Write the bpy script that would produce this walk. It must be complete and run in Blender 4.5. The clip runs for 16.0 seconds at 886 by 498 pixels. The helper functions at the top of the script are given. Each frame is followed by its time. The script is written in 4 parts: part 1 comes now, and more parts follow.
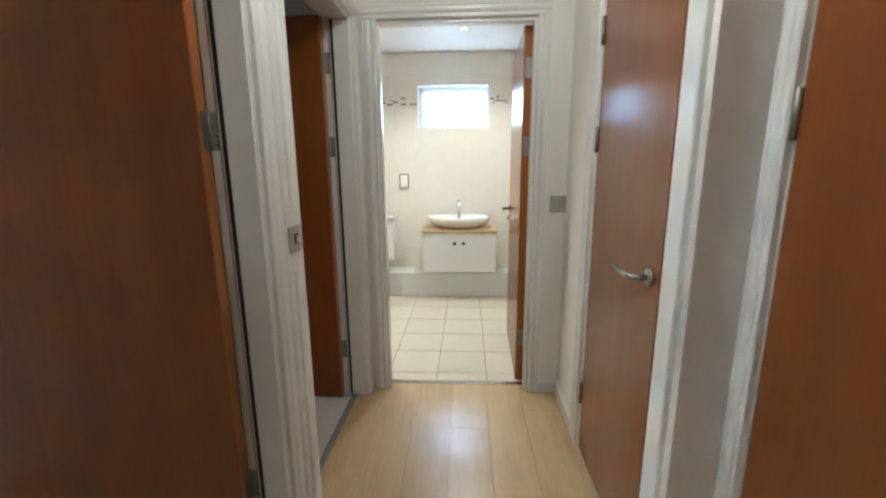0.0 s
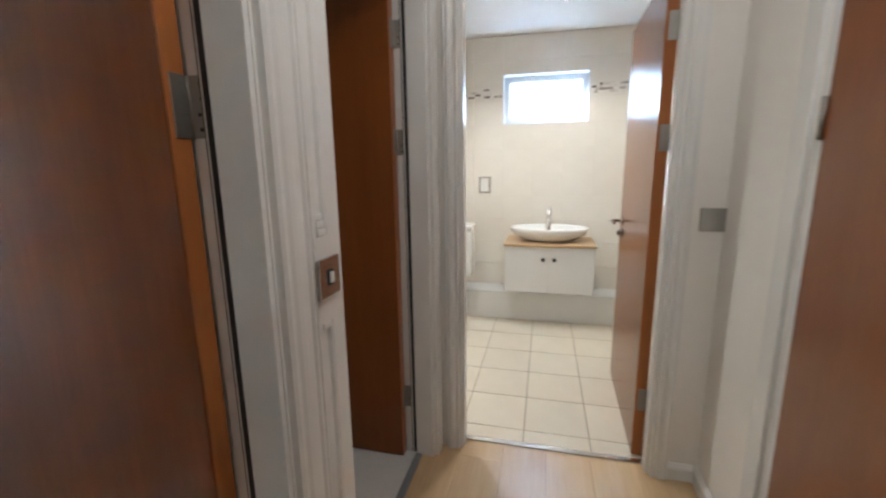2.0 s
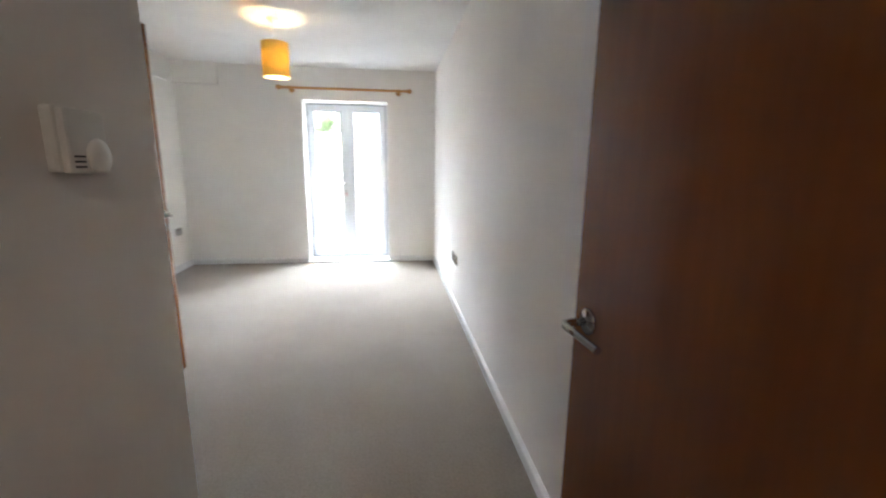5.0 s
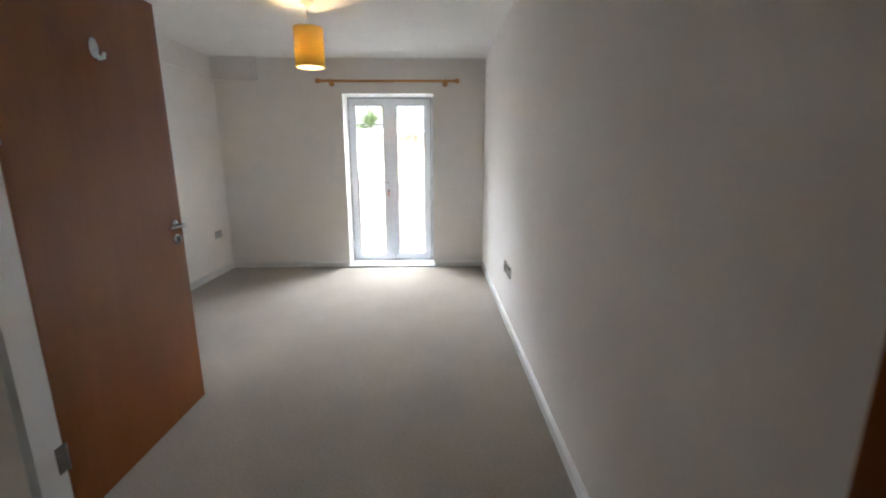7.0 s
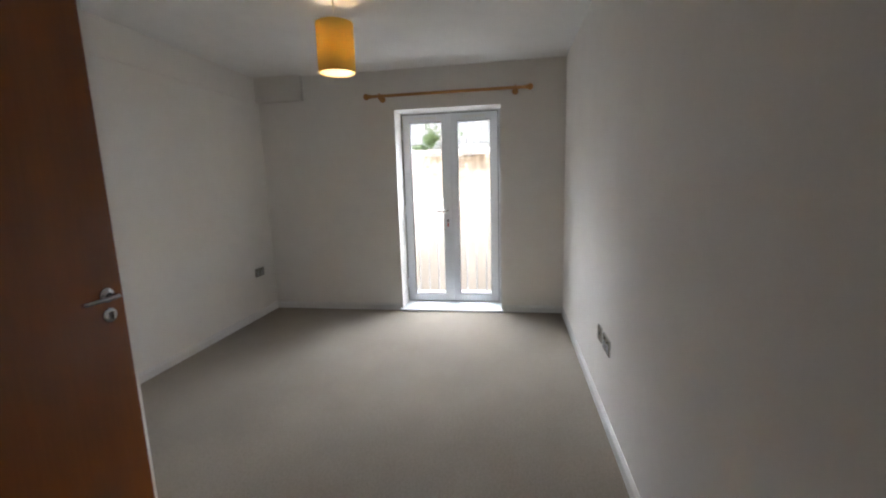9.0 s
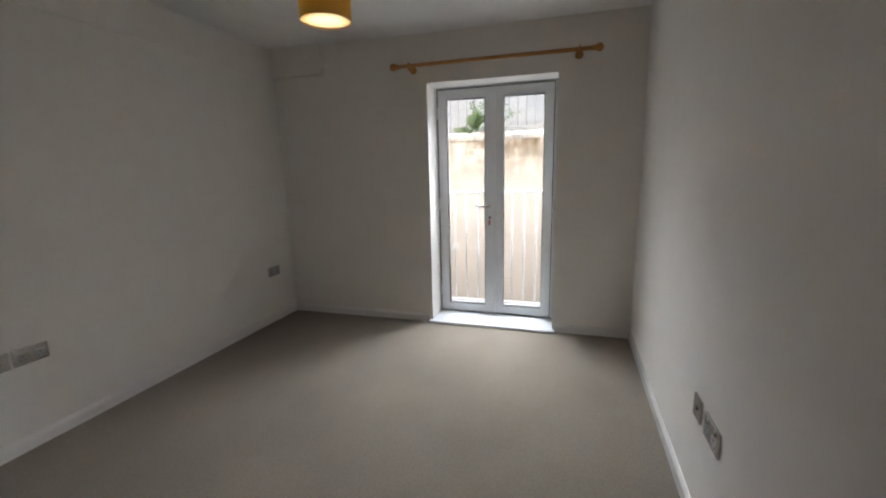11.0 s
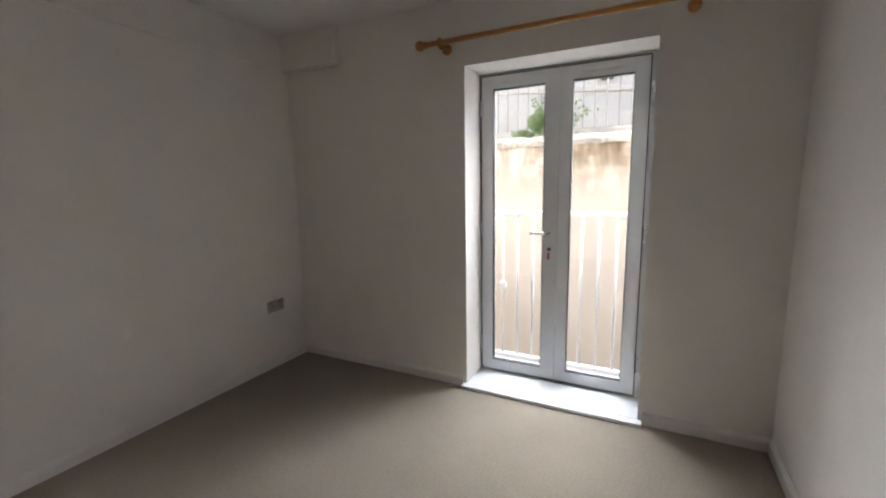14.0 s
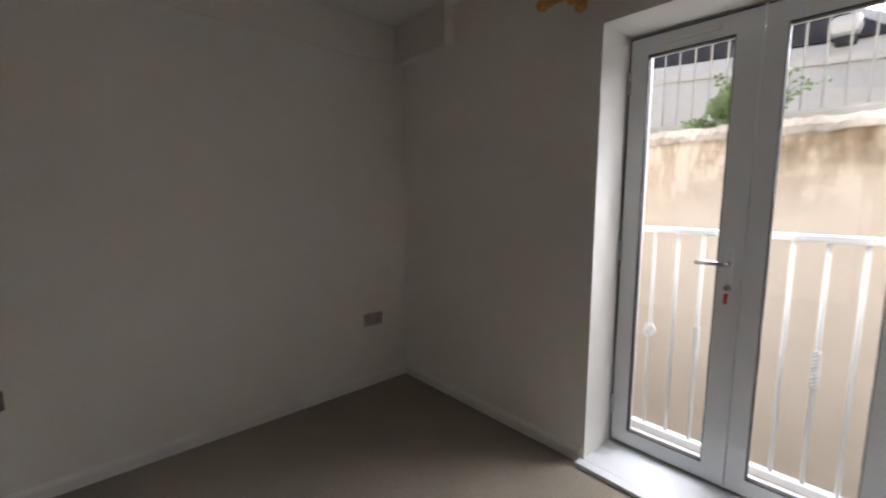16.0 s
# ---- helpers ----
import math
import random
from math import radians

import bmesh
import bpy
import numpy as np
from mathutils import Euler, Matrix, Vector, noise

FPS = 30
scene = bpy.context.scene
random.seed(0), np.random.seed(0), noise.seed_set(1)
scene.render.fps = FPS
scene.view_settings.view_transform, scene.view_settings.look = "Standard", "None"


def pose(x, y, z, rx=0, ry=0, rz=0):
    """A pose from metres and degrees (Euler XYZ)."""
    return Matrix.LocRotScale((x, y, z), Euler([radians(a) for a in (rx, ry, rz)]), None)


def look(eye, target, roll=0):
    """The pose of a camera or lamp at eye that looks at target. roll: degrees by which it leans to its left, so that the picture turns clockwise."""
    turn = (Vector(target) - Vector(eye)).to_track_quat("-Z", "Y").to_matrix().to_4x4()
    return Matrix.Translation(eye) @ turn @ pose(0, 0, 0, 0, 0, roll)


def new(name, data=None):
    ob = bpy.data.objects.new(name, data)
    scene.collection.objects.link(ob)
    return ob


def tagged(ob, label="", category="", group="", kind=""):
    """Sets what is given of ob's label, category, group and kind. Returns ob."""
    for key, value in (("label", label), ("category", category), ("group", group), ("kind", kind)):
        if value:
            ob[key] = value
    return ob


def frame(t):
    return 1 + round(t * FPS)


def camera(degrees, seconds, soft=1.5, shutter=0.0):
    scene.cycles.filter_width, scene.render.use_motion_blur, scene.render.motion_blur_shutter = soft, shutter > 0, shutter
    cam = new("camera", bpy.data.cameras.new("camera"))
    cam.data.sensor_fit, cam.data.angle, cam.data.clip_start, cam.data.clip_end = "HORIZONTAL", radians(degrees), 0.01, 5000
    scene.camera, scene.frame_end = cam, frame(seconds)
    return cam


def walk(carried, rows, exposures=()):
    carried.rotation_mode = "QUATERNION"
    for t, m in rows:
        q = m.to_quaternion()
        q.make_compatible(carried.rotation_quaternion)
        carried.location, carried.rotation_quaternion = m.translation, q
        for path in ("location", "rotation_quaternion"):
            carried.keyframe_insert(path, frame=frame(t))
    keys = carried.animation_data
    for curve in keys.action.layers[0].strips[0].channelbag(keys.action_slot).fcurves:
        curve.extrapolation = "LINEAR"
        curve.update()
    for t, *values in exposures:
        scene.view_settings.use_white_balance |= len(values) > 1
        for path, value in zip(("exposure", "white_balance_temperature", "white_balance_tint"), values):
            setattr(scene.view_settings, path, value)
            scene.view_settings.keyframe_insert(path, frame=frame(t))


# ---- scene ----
cam = camera(94.0, 16.0, soft=2.1, shutter=0.4)
PATH = [
    (0, (-0.851, 0.64, 1.292), (-0.966, 2.597, 0.892), -0.5),
    (0.5, (-0.902, 0.861, 1.283), (-0.942, 2.827, 0.916), 0.1),
    (1, (-0.944, 0.987, 1.283), (-0.942, 2.954, 0.92), -0.2),
    (1.5, (-0.962, 1.066, 1.278), (-1.126, 3.027, 0.924), -0.9),
    (2, (-0.971, 1.165, 1.279), (-1.44, 3.071, 0.899), -0.8),
    (2.5, (-0.979, 1.242, 1.277), (-1.85, 3.004, 0.908), 0.1),
    (3, (-1.057, 1.266, 1.27), (-2.28, 2.794, 0.861), 0.1),
    (3.5, (-1.182, 1.274, 1.28), (-2.658, 2.573, 0.914), 0.1),
    (4, (-1.324, 1.261, 1.287), (-3.028, 2.241, 0.918), 0.6),
    (4.5, (-1.472, 1.260, 1.273), (-3.327, 1.906, 0.896), 0.6),
    (5, (-1.608, 1.306, 1.273), (-3.550, 1.563, 0.874), 0.7),
    (5.2, (-1.653, 1.339, 1.275), (-3.609, 1.466, 0.877), 1.0),
    (7.3, (-2.19, 1.31, 1.296), (-4.143, 1.307, 0.865), -0.6),
    (7.5, (-2.274, 1.297, 1.307), (-4.225, 1.22, 0.877), -0.7),
    (8, (-2.483, 1.328, 1.321), (-4.434, 1.11, 0.939), -2.0),
    (8.5, (-2.688, 1.342, 1.308), (-4.634, 1.088, 0.918), -1.4),
    (8.7, (-2.805, 1.375, 1.313), (-4.755, 1.099, 0.964), -1.7),
    (11, (-3.709, 1.4, 1.339), (-5.589, 0.829, 0.962), -1.3),
    (11.5, (-3.871, 1.337, 1.336), (-5.741, 0.732, 0.965), -0.6),
    (12, (-3.989, 1.334, 1.312), (-5.827, 0.62, 0.977), -1.0),
    (12.5, (-4.185, 1.365, 1.336), (-5.951, 0.477, 1.031), -0.0),
    (13, (-4.325, 1.38, 1.297), (-6.032, 0.375, 1.022), 0.7),
    (13.5, (-4.511, 1.345, 1.336), (-6.24, 0.378, 1.061), 0.4),
    (14, (-4.683, 1.316, 1.331), (-6.446, 0.424, 1.025), -1.0),
    (14.5, (-4.892, 1.329, 1.323), (-6.62, 0.363, 1.04), -1.5),
    (15, (-5.071, 1.351, 1.269), (-6.667, 0.179, 0.992), 0.1),
    (15.5, (-5.215, 1.266, 1.292), (-6.707, -0.045, 1.05), 0.3),
    (16, (-5.299, 1.204, 1.293), (-6.628, -0.269, 1.042), 0.0),
]
EXPOSURES = [(0.0, 5.8, 5650, 4), (0.6, 5.75, 5650, 7), (1.0, 5.7, 5700, 10), (2.0, 5.65, 5700, 10), (2.8, 5.3, 5500, 10), (3.5, 4.9, 5250, 12), (4.2, 4.85, 5600, 14), (5.0, 4.8, 6600, 18), (7.3, 3.85, 6900, 19), (8.5, 3.4, 7000, 20), (11.0, 2.75, 7200, 20), (12.5, 2.65, 7250, 20), (14.0, 2.75, 7400, 22), (16.0, 2.3, 7550, 23)]
walk(cam, [(t, look(eye, target, roll)) for t, eye, target, roll in PATH], EXPOSURES)

# ---- world and sun ----
world = bpy.data.worlds.new("world")
scene.world = world
world.use_nodes = True
wn = world.node_tree.nodes
sky = wn.new("ShaderNodeTexSky")
sky.sky_type, sky.sun_disc = "NISHITA", False
sky.air_density, sky.dust_density, sky.ozone_density = 0.8, 3.0, 1.0
sky.sun_elevation, sky.sun_rotation = radians(50), radians(-90)
world.node_tree.links.new(sky.outputs[0], wn["Background"].inputs[0])
wn["Background"].inputs[1].default_value = 0.08


def lamp(name, kind, m, energy, colour=(1, 1, 1), **props):
    data = bpy.data.lights.new(name, kind)
    data.energy, data.color = energy, colour
    if kind == "AREA":
        data.shape, data.size, data.size_y = "RECTANGLE", props["sx"], props["sy"]
    elif kind == "SUN":
        data.angle = props["angle"]
    else:
        data.shadow_soft_size = props["radius"]
    if kind == "SPOT":
        data.spot_size, data.spot_blend = props["spread"], 0.6
    ob = new(name, data)
    ob.matrix_world = m
    return ob


lamp("sun", "SUN", look((-30, -0.5, 20.5), (-7, 0.8, 0)), 5.0, (0.70, 0.865, 1.0), angle=radians(72))
lamp("sky_light_bath_window", "AREA", look((-0.99, 5.03, 1.84), (-0.99, 3.6, 0.6)), 0.009, (0.88, 0.94, 1.0), sx=0.55, sy=0.28)
lamp("pendant_bulb", "POINT", pose(-5.37, 0.407, 2.08), 14.0, (1.0, 0.87, 0.68), radius=0.03)
lamp("bath_downlight_beam", "SPOT", look((-0.875, 4.17, 2.33), (-0.875, 4.17, 0)), 0.8, (1.0, 0.93, 0.80), radius=0.025, spread=radians(140))
# extra beam of an unseen second downlight, added to brighten the bathroom
lamp("bath_downlight_beam", "SPOT", look((-1.70, 3.60, 2.33), (-1.70, 3.60, 0)), 0.8, (1.0, 0.93, 0.80), radius=0.025, spread=radians(140))
# unseen lamp, assumed near the ceiling to light the hall; no fitting built
lamp("hall_unseen_bulb", "POINT", pose(-0.82, 1.62, 2.32), 0.24, (1.0, 0.93, 0.82), radius=0.10)


# ---- materials ----
def material(name):
    m = bpy.data.materials.new(name)
    m.use_nodes = True
    return m, m.node_tree.nodes, m.node_tree.links, m.node_tree.nodes["Principled BSDF"]


def coords(n, l, scale=(1, 1, 1), turn=(0, 0, 0), space="Object"):
    tc, mp = n.new("ShaderNodeTexCoord"), n.new("ShaderNodeMapping")
    mp.inputs["Scale"].default_value, mp.inputs["Rotation"].default_value = scale, turn
    l.new(tc.outputs[space], mp.inputs[0])
    return mp.outputs[0]


def noise_tex(n, l, vec, scale, detail=3.0, rough=0.55):
    t = n.new("ShaderNodeTexNoise")
    t.inputs["Scale"].default_value, t.inputs["Detail"].default_value, t.inputs["Roughness"].default_value = scale, detail, rough
    l.new(vec, t.inputs["Vector"])
    return t.outputs["Fac"]


def ramp(n, l, fac, stops):
    r = n.new("ShaderNodeValToRGB")
    while len(r.color_ramp.elements) < len(stops):
        r.color_ramp.elements.new(0.5)
    for e, (p, c) in zip(r.color_ramp.elements, stops):
        e.position, e.color = p, (*c, 1)
    l.new(fac, r.inputs[0])
    return r.outputs[0]


def mix(n, l, a, b, fac, mode="MIX"):
    m = n.new("ShaderNodeMix")
    m.data_type, m.blend_type = "RGBA", mode
    for sock, v in ((m.inputs[6], a), (m.inputs[7], b), (m.inputs[0], fac)):
        if isinstance(v, (tuple, float, int)):
            sock.default_value = (*v, 1) if isinstance(v, tuple) else v
        else:
            l.new(v, sock)
    return m.outputs[2]


def bump(n, l, b, height, strength, dist=0.002):
    k = n.new("ShaderNodeBump")
    k.inputs["Strength"].default_value, k.inputs["Distance"].default_value = strength, dist
    l.new(height, k.inputs["Height"])
    l.new(k.outputs[0], b.inputs["Normal"])


def plain(name, colour, rough=0.5, metal=0.0, grain=0.04, scale=30, bumps=0.15, spec=0.5, dist=0.001):
    m, n, l, b = material(name)
    v = coords(n, l)
    big, small = noise_tex(n, l, v, scale / 12, 2), noise_tex(n, l, v, scale, 4)
    lo, hi = tuple(max(0, c * (1 - grain)) for c in colour), tuple(min(1, c * (1 + grain)) for c in colour)
    c1 = ramp(n, l, big, [(0.3, lo), (0.7, hi)])
    c2 = ramp(n, l, small, [(0.3, (1 - grain,) * 3), (0.7, (1.0,) * 3)])
    l.new(mix(n, l, c1, c2, 1.0, "MULTIPLY"), b.inputs["Base Color"])
    b.inputs["Metallic"].default_value = metal
    b.inputs["Specular IOR Level"].default_value = spec
    rr = n.new("ShaderNodeMapRange")
    rr.inputs["To Min"].default_value, rr.inputs["To Max"].default_value = rough * 0.88, min(1, rough * 1.12)
    l.new(small, rr.inputs["Value"])
    l.new(rr.outputs[0], b.inputs["Roughness"])
    if bumps:
        bump(n, l, b, small, bumps, dist)
    return m


def wood(name, dark, light, rough, along="z", stretch=18.0, fine=60.0, island=0.0, bumps=0.05):
    m, n, l, b = material(name)
    s = {"x": (1, stretch, stretch), "y": (stretch, 1, stretch), "z": (stretch, stretch, 1)}[along]
    v = coords(n, l, s)
    wide, thin = noise_tex(n, l, v, 0.7, 3), noise_tex(n, l, v, fine / 10, 5, 0.6)
    cloud = noise_tex(n, l, coords(n, l), 2.2, 2)
    c = ramp(n, l, wide, [(0.25, dark), (0.75, light)])
    c = mix(n, l, c, ramp(n, l, thin, [(0.3, (0.91,) * 3), (0.7, (1.0,) * 3)]), 1.0, "MULTIPLY")
    c = mix(n, l, c, ramp(n, l, cloud, [(0.3, (0.9,) * 3), (0.7, (1.04,) * 3)]), 1.0, "MULTIPLY")
    if island:
        oi = n.new("ShaderNodeObjectInfo")
        c = mix(n, l, c, ramp(n, l, oi.outputs["Random"], [(0.0, (1 - island,) * 3), (1.0, (1 + island,) * 3)]), 1.0, "MULTIPLY")
    l.new(c, b.inputs["Base Color"])
    rr = n.new("ShaderNodeMapRange")
    rr.inputs["To Min"].default_value, rr.inputs["To Max"].default_value = rough * 0.85, rough * 1.15
    l.new(thin, rr.inputs["Value"])
    l.new(rr.outputs[0], b.inputs["Roughness"])
    b.inputs["Specular IOR Level"].default_value = 0.35
    bump(n, l, b, thin, bumps, 0.0006)
    return m


def tile_mat(name, colour, rough, vary):
    m, n, l, b = material(name)
    v = coords(n, l)
    oi = n.new("ShaderNodeObjectInfo")
    mott = noise_tex(n, l, v, 6, 4)
    c = ramp(n, l, mott, [(0.3, tuple(k * 0.95 for k in colour)), (0.7, colour)])
    c = mix(n, l, c, ramp(n, l, oi.outputs["Random"], [(0, (1 - vary,) * 3), (1, (1,) * 3)]), 1.0, "MULTIPLY")
    l.new(c, b.inputs["Base Color"])
    b.inputs["Roughness"].default_value = rough
    bump(n, l, b, noise_tex(n, l, v, 25, 3), 0.05, 0.001)
    return m


def carpet_mat(name, dark, light):
    m, n, l, b = material(name)
    v = coords(n, l)
    tuft = n.new("ShaderNodeTexVoronoi")
    tuft.inputs["Scale"].default_value = 260
    l.new(v, tuft.inputs["Vector"])
    nap, fleck = noise_tex(n, l, v, 1.6, 4, 0.6), noise_tex(n, l, v, 90, 4)
    c = ramp(n, l, nap, [(0.35, tuple(k * 0.87 for k in light)), (0.65, light)])
    c = mix(n, l, c, ramp(n, l, fleck, [(0.35, dark), (0.6, (1, 1, 1))]), 0.35, "MULTIPLY")
    l.new(c, b.inputs["Base Color"])
    b.inputs["Roughness"].default_value = 1.0
    b.inputs["Specular IOR Level"].default_value = 0.1
    b.inputs["Sheen Weight"].default_value = 0.25
    bump(n, l, b, tuft.outputs["Distance"], 0.35, 0.004)
    return m


def render_mat(name):
    """Tan exterior render, streaked with damp under the coping."""
    m, n, l, b = material(name)
    v, streak = coords(n, l), coords(n, l, (1, 3.4, 0.8))
    base = ramp(n, l, noise_tex(n, l, v, 1.3, 5, 0.6), [(0.3, (0.60, 0.55, 0.48)), (0.7, (0.70, 0.65, 0.585))])
    run = ramp(n, l, noise_tex(n, l, streak, 2.6, 6, 0.7), [(0.45, (1, 1, 1)), (0.53, (0.76, 0.71, 0.65)), (0.64, (0.50, 0.45, 0.40))])
    blot = ramp(n, l, noise_tex(n, l, coords(n, l, (1, 1.0, 1.5)), 1.7, 6, 0.68), [(0.48, (1, 1, 1)), (0.56, (0.60, 0.55, 0.48)), (0.66, (0.36, 0.32, 0.27))])
    run = mix(n, l, run, blot, 1.0, "MULTIPLY")
    tc, sep, mr = n.new("ShaderNodeTexCoord"), n.new("ShaderNodeSeparateXYZ"), n.new("ShaderNodeMapRange")
    l.new(tc.outputs["Object"], sep.inputs[0])
    l.new(sep.outputs[2], mr.inputs["Value"])
    mr.inputs["From Min"].default_value, mr.inputs["From Max"].default_value = 1.15, 1.60
    l.new(mix(n, l, base, run, mr.outputs[0], "MULTIPLY"), b.inputs["Base Color"])
    b.inputs["Roughness"].default_value = 0.95
    bump(n, l, b, noise_tex(n, l, v, 45, 5), 0.5, 0.006)
    return m


def glass_mat(name, rough=0.0, tint=(1, 1, 1)):
    m, n, l, b = material(name)
    b.inputs["Base Color"].default_value = (*tint, 1)
    b.inputs["Transmission Weight"].default_value = 1.0
    b.inputs["Roughness"].default_value, b.inputs["IOR"].default_value = rough, 1.45
    return m


def glow(name, colour, strength):
    m, n, l, b = material(name)
    b.inputs["Emission Color"].default_value, b.inputs["Emission Strength"].default_value = (*colour, 1), strength
    return m


WALL = plain("wall_paint", (0.88, 0.85, 0.80), 0.75, grain=0.015, scale=60, bumps=0.12)
CEIL = plain("ceiling_paint", (0.87, 0.86, 0.835), 0.85, grain=0.02, scale=50, bumps=0.1)
GLOSS = plain("white_gloss_paint", (0.85, 0.84, 0.815), 0.24, grain=0.02, scale=14, bumps=0.02)
VENEER = wood("cherry_veneer", (0.245, 0.072, 0.015), (0.28, 0.086, 0.019), 0.25, "z", 14)
VENEER.node_tree.nodes["Principled BSDF"].inputs["Specular IOR Level"].default_value = 0.5
LIPPING = wood("cherry_lipping", (0.36, 0.12, 0.03), (0.46, 0.17, 0.045), 0.35, "z", 20)
LAMINATE = wood("maple_laminate", (0.63, 0.435, 0.235), (0.74, 0.545, 0.32), 0.22, "y", 16, island=0.04)
LAMINATE.node_tree.nodes["Principled BSDF"].inputs["Specular IOR Level"].default_value = 0.75
CARPET = carpet_mat("beige_carpet", (0.55, 0.51, 0.46), (0.35, 0.298, 0.24))
STEEL = plain("satin_steel", (0.50, 0.48, 0.45), 0.19, 1.0, 0.05, 120, 0.05)
CHROME = plain("chrome", (0.82, 0.82, 0.82), 0.08, 1.0, 0.02, 60, 0.0)
PLATE = plain("polished_steel_plate", (0.46, 0.45, 0.43), 0.16, 1.0, 0.03, 80, 0.0)
HINGE = plain("dull_steel_hinge", (0.38, 0.36, 0.33), 0.5, 1.0, 0.1, 90, 0.1)
UPVC = plain("white_upvc", (0.78, 0.80, 0.82), 0.32, grain=0.008, scale=40, bumps=0.0)
RUBBER = plain("black_rubber", (0.02, 0.02, 0.022), 0.6)
CERAMIC = plain("white_ceramic", (0.86, 0.86, 0.84), 0.06, grain=0.01, scale=10, bumps=0.0)
FLOOR_TILE = tile_mat("cream_floor_tile", (0.84, 0.765, 0.625), 0.25, 0.06)
WALL_TILE = tile_mat("cream_wall_tile", (0.84, 0.785, 0.70), 0.16, 0.02)
GROUT = plain("beige_grout", (0.38, 0.32, 0.235), 0.9, grain=0.1, scale=80, bumps=0.3)
WGROUT = plain("pale_grout", (0.82, 0.765, 0.68), 0.9, grain=0.05, scale=80, bumps=0.3)
MELAMINE = plain("white_melamine", (0.82, 0.82, 0.80), 0.3, grain=0.01, bumps=0.02)
OAK = wood("oak_worktop", (0.50, 0.33, 0.17), (0.64, 0.45, 0.26), 0.35, "x", 14)
PINE = wood("orange_pine", (0.50, 0.22, 0.06), (0.62, 0.30, 0.09), 0.35, "y", 14)
GREY_PLASTIC = plain("grey_plastic", (0.36, 0.36, 0.36), 0.4, grain=0.04, bumps=0.02)
PLASTIC = plain("white_plastic", (0.78, 0.77, 0.72), 0.35, grain=0.02, bumps=0.02)


def translucent(name, colour, share, grain_scale):
    """Cloth that lets light through."""
    m, n, l, b = material(name)
    v = coords(n, l)
    c = ramp(n, l, noise_tex(n, l, v, grain_scale, 3), [(0.3, tuple(k * 0.9 for k in colour)), (0.7, colour)])
    l.new(c, b.inputs["Base Color"])
    b.inputs["Roughness"].default_value = 0.9
    t, mx = n.new("ShaderNodeBsdfTranslucent"), n.new("ShaderNodeMixShader")
    l.new(c, t.inputs["Color"])
    mx.inputs[0].default_value = share
    l.new(b.outputs[0], mx.inputs[1])
    l.new(t.outputs[0], mx.inputs[2])
    l.new(mx.outputs[0], n["Material Output"].inputs["Surface"])
    return m


SHADE = translucent("mustard_fabric", (0.82, 0.60, 0.17), 0.24, 300)
DIFFUSER = translucent("white_diffuser", (0.92, 0.91, 0.88), 0.8, 100)
RENDER = render_mat("tan_render")
COPING = plain("weathered_white_coping", (0.72, 0.69, 0.64), 0.9, grain=0.32, scale=30, bumps=0.6, dist=0.006)
WHITE_METAL = plain("white_painted_metal", (0.86, 0.86, 0.84), 0.4, grain=0.04, scale=60, bumps=0.2)
GREY_METAL = plain("galvanised_grey_metal", (0.33, 0.35, 0.35), 0.5, 0.3, 0.1, 60, 0.2)
CAR_PAINT = plain("silver_car_paint", (0.50, 0.51, 0.495), 0.28, 0.0, 0.02, 20, 0.0)
DARK_GLASS = plain("dark_car_glass", (0.04, 0.04, 0.042), 0.12, grain=0.02, bumps=0.0, spec=0.3)
ASPHALT = plain("asphalt", (0.055, 0.055, 0.058), 0.95, grain=0.3, scale=200, bumps=0.7, dist=0.006)
CONCRETE = plain("pale_concrete", (0.42, 0.40, 0.37), 0.9, grain=0.15, scale=60, bumps=0.5, dist=0.004)
PLINTH = plain("grey_concrete", (0.37, 0.38, 0.37), 0.9, grain=0.15, scale=60, bumps=0.4, dist=0.004)
LEAF = plain("green_leaf", (0.12, 0.20, 0.075), 0.6, grain=0.3, scale=40, bumps=0.2)
VINYL = plain("pale_vinyl", (0.74, 0.74, 0.72), 0.35, grain=0.04, scale=40, bumps=0.05)
GLASS = glass_mat("clear_glass")
FROST = glass_mat("frosted_glass", 0.45, (0.50, 0.58, 0.62))
RED = plain("red_plastic", (0.6, 0.05, 0.03), 0.4)


# ---- building helpers ----
def add_box(bm, x0, x1, y0, y1, z0, z1, bevel=0.0):
    m = Matrix.LocRotScale(((x0 + x1) / 2, (y0 + y1) / 2, (z0 + z1) / 2), None, (abs(x1 - x0), abs(y1 - y0), abs(z1 - z0)))
    vs = bmesh.ops.create_cube(bm, size=1.0, matrix=m)["verts"]
    if bevel:
        es = list({e for v in vs for e in v.link_edges})
        bmesh.ops.bevel(bm, geom=es, offset=bevel, segments=2, profile=0.6, affect="EDGES", clamp_overlap=True)
    return bm


def box(*a, bevel=0.0):
    return add_box(bmesh.new(), *a, bevel=bevel)


def tube(bm, pts, r, seg=10, cap=True):
    """A round bar along the points."""
    pts = [Vector(p) for p in pts]
    rings, ref = [], None
    for i, p in enumerate(pts):
        d = (pts[min(i + 1, len(pts) - 1)] - pts[max(i - 1, 0)]).normalized()
        if ref is None:
            ref = d.orthogonal().normalized()
        ref = (ref - d * ref.dot(d)).normalized()
        side = d.cross(ref)
        rad = r[i] if isinstance(r, (list, tuple)) else r
        rings.append([bm.verts.new(p + (ref * math.cos(k) + side * math.sin(k)) * rad) for k in (2 * math.pi * j / seg for j in range(seg))])
    for a, b in zip(rings, rings[1:]):
        for j in range(seg):
            bm.faces.new((a[j], a[(j + 1) % seg], b[(j + 1) % seg], b[j])).smooth = True
    if cap:
        bm.faces.new(rings[0][::-1])
        bm.faces.new(rings[-1])
    return bm


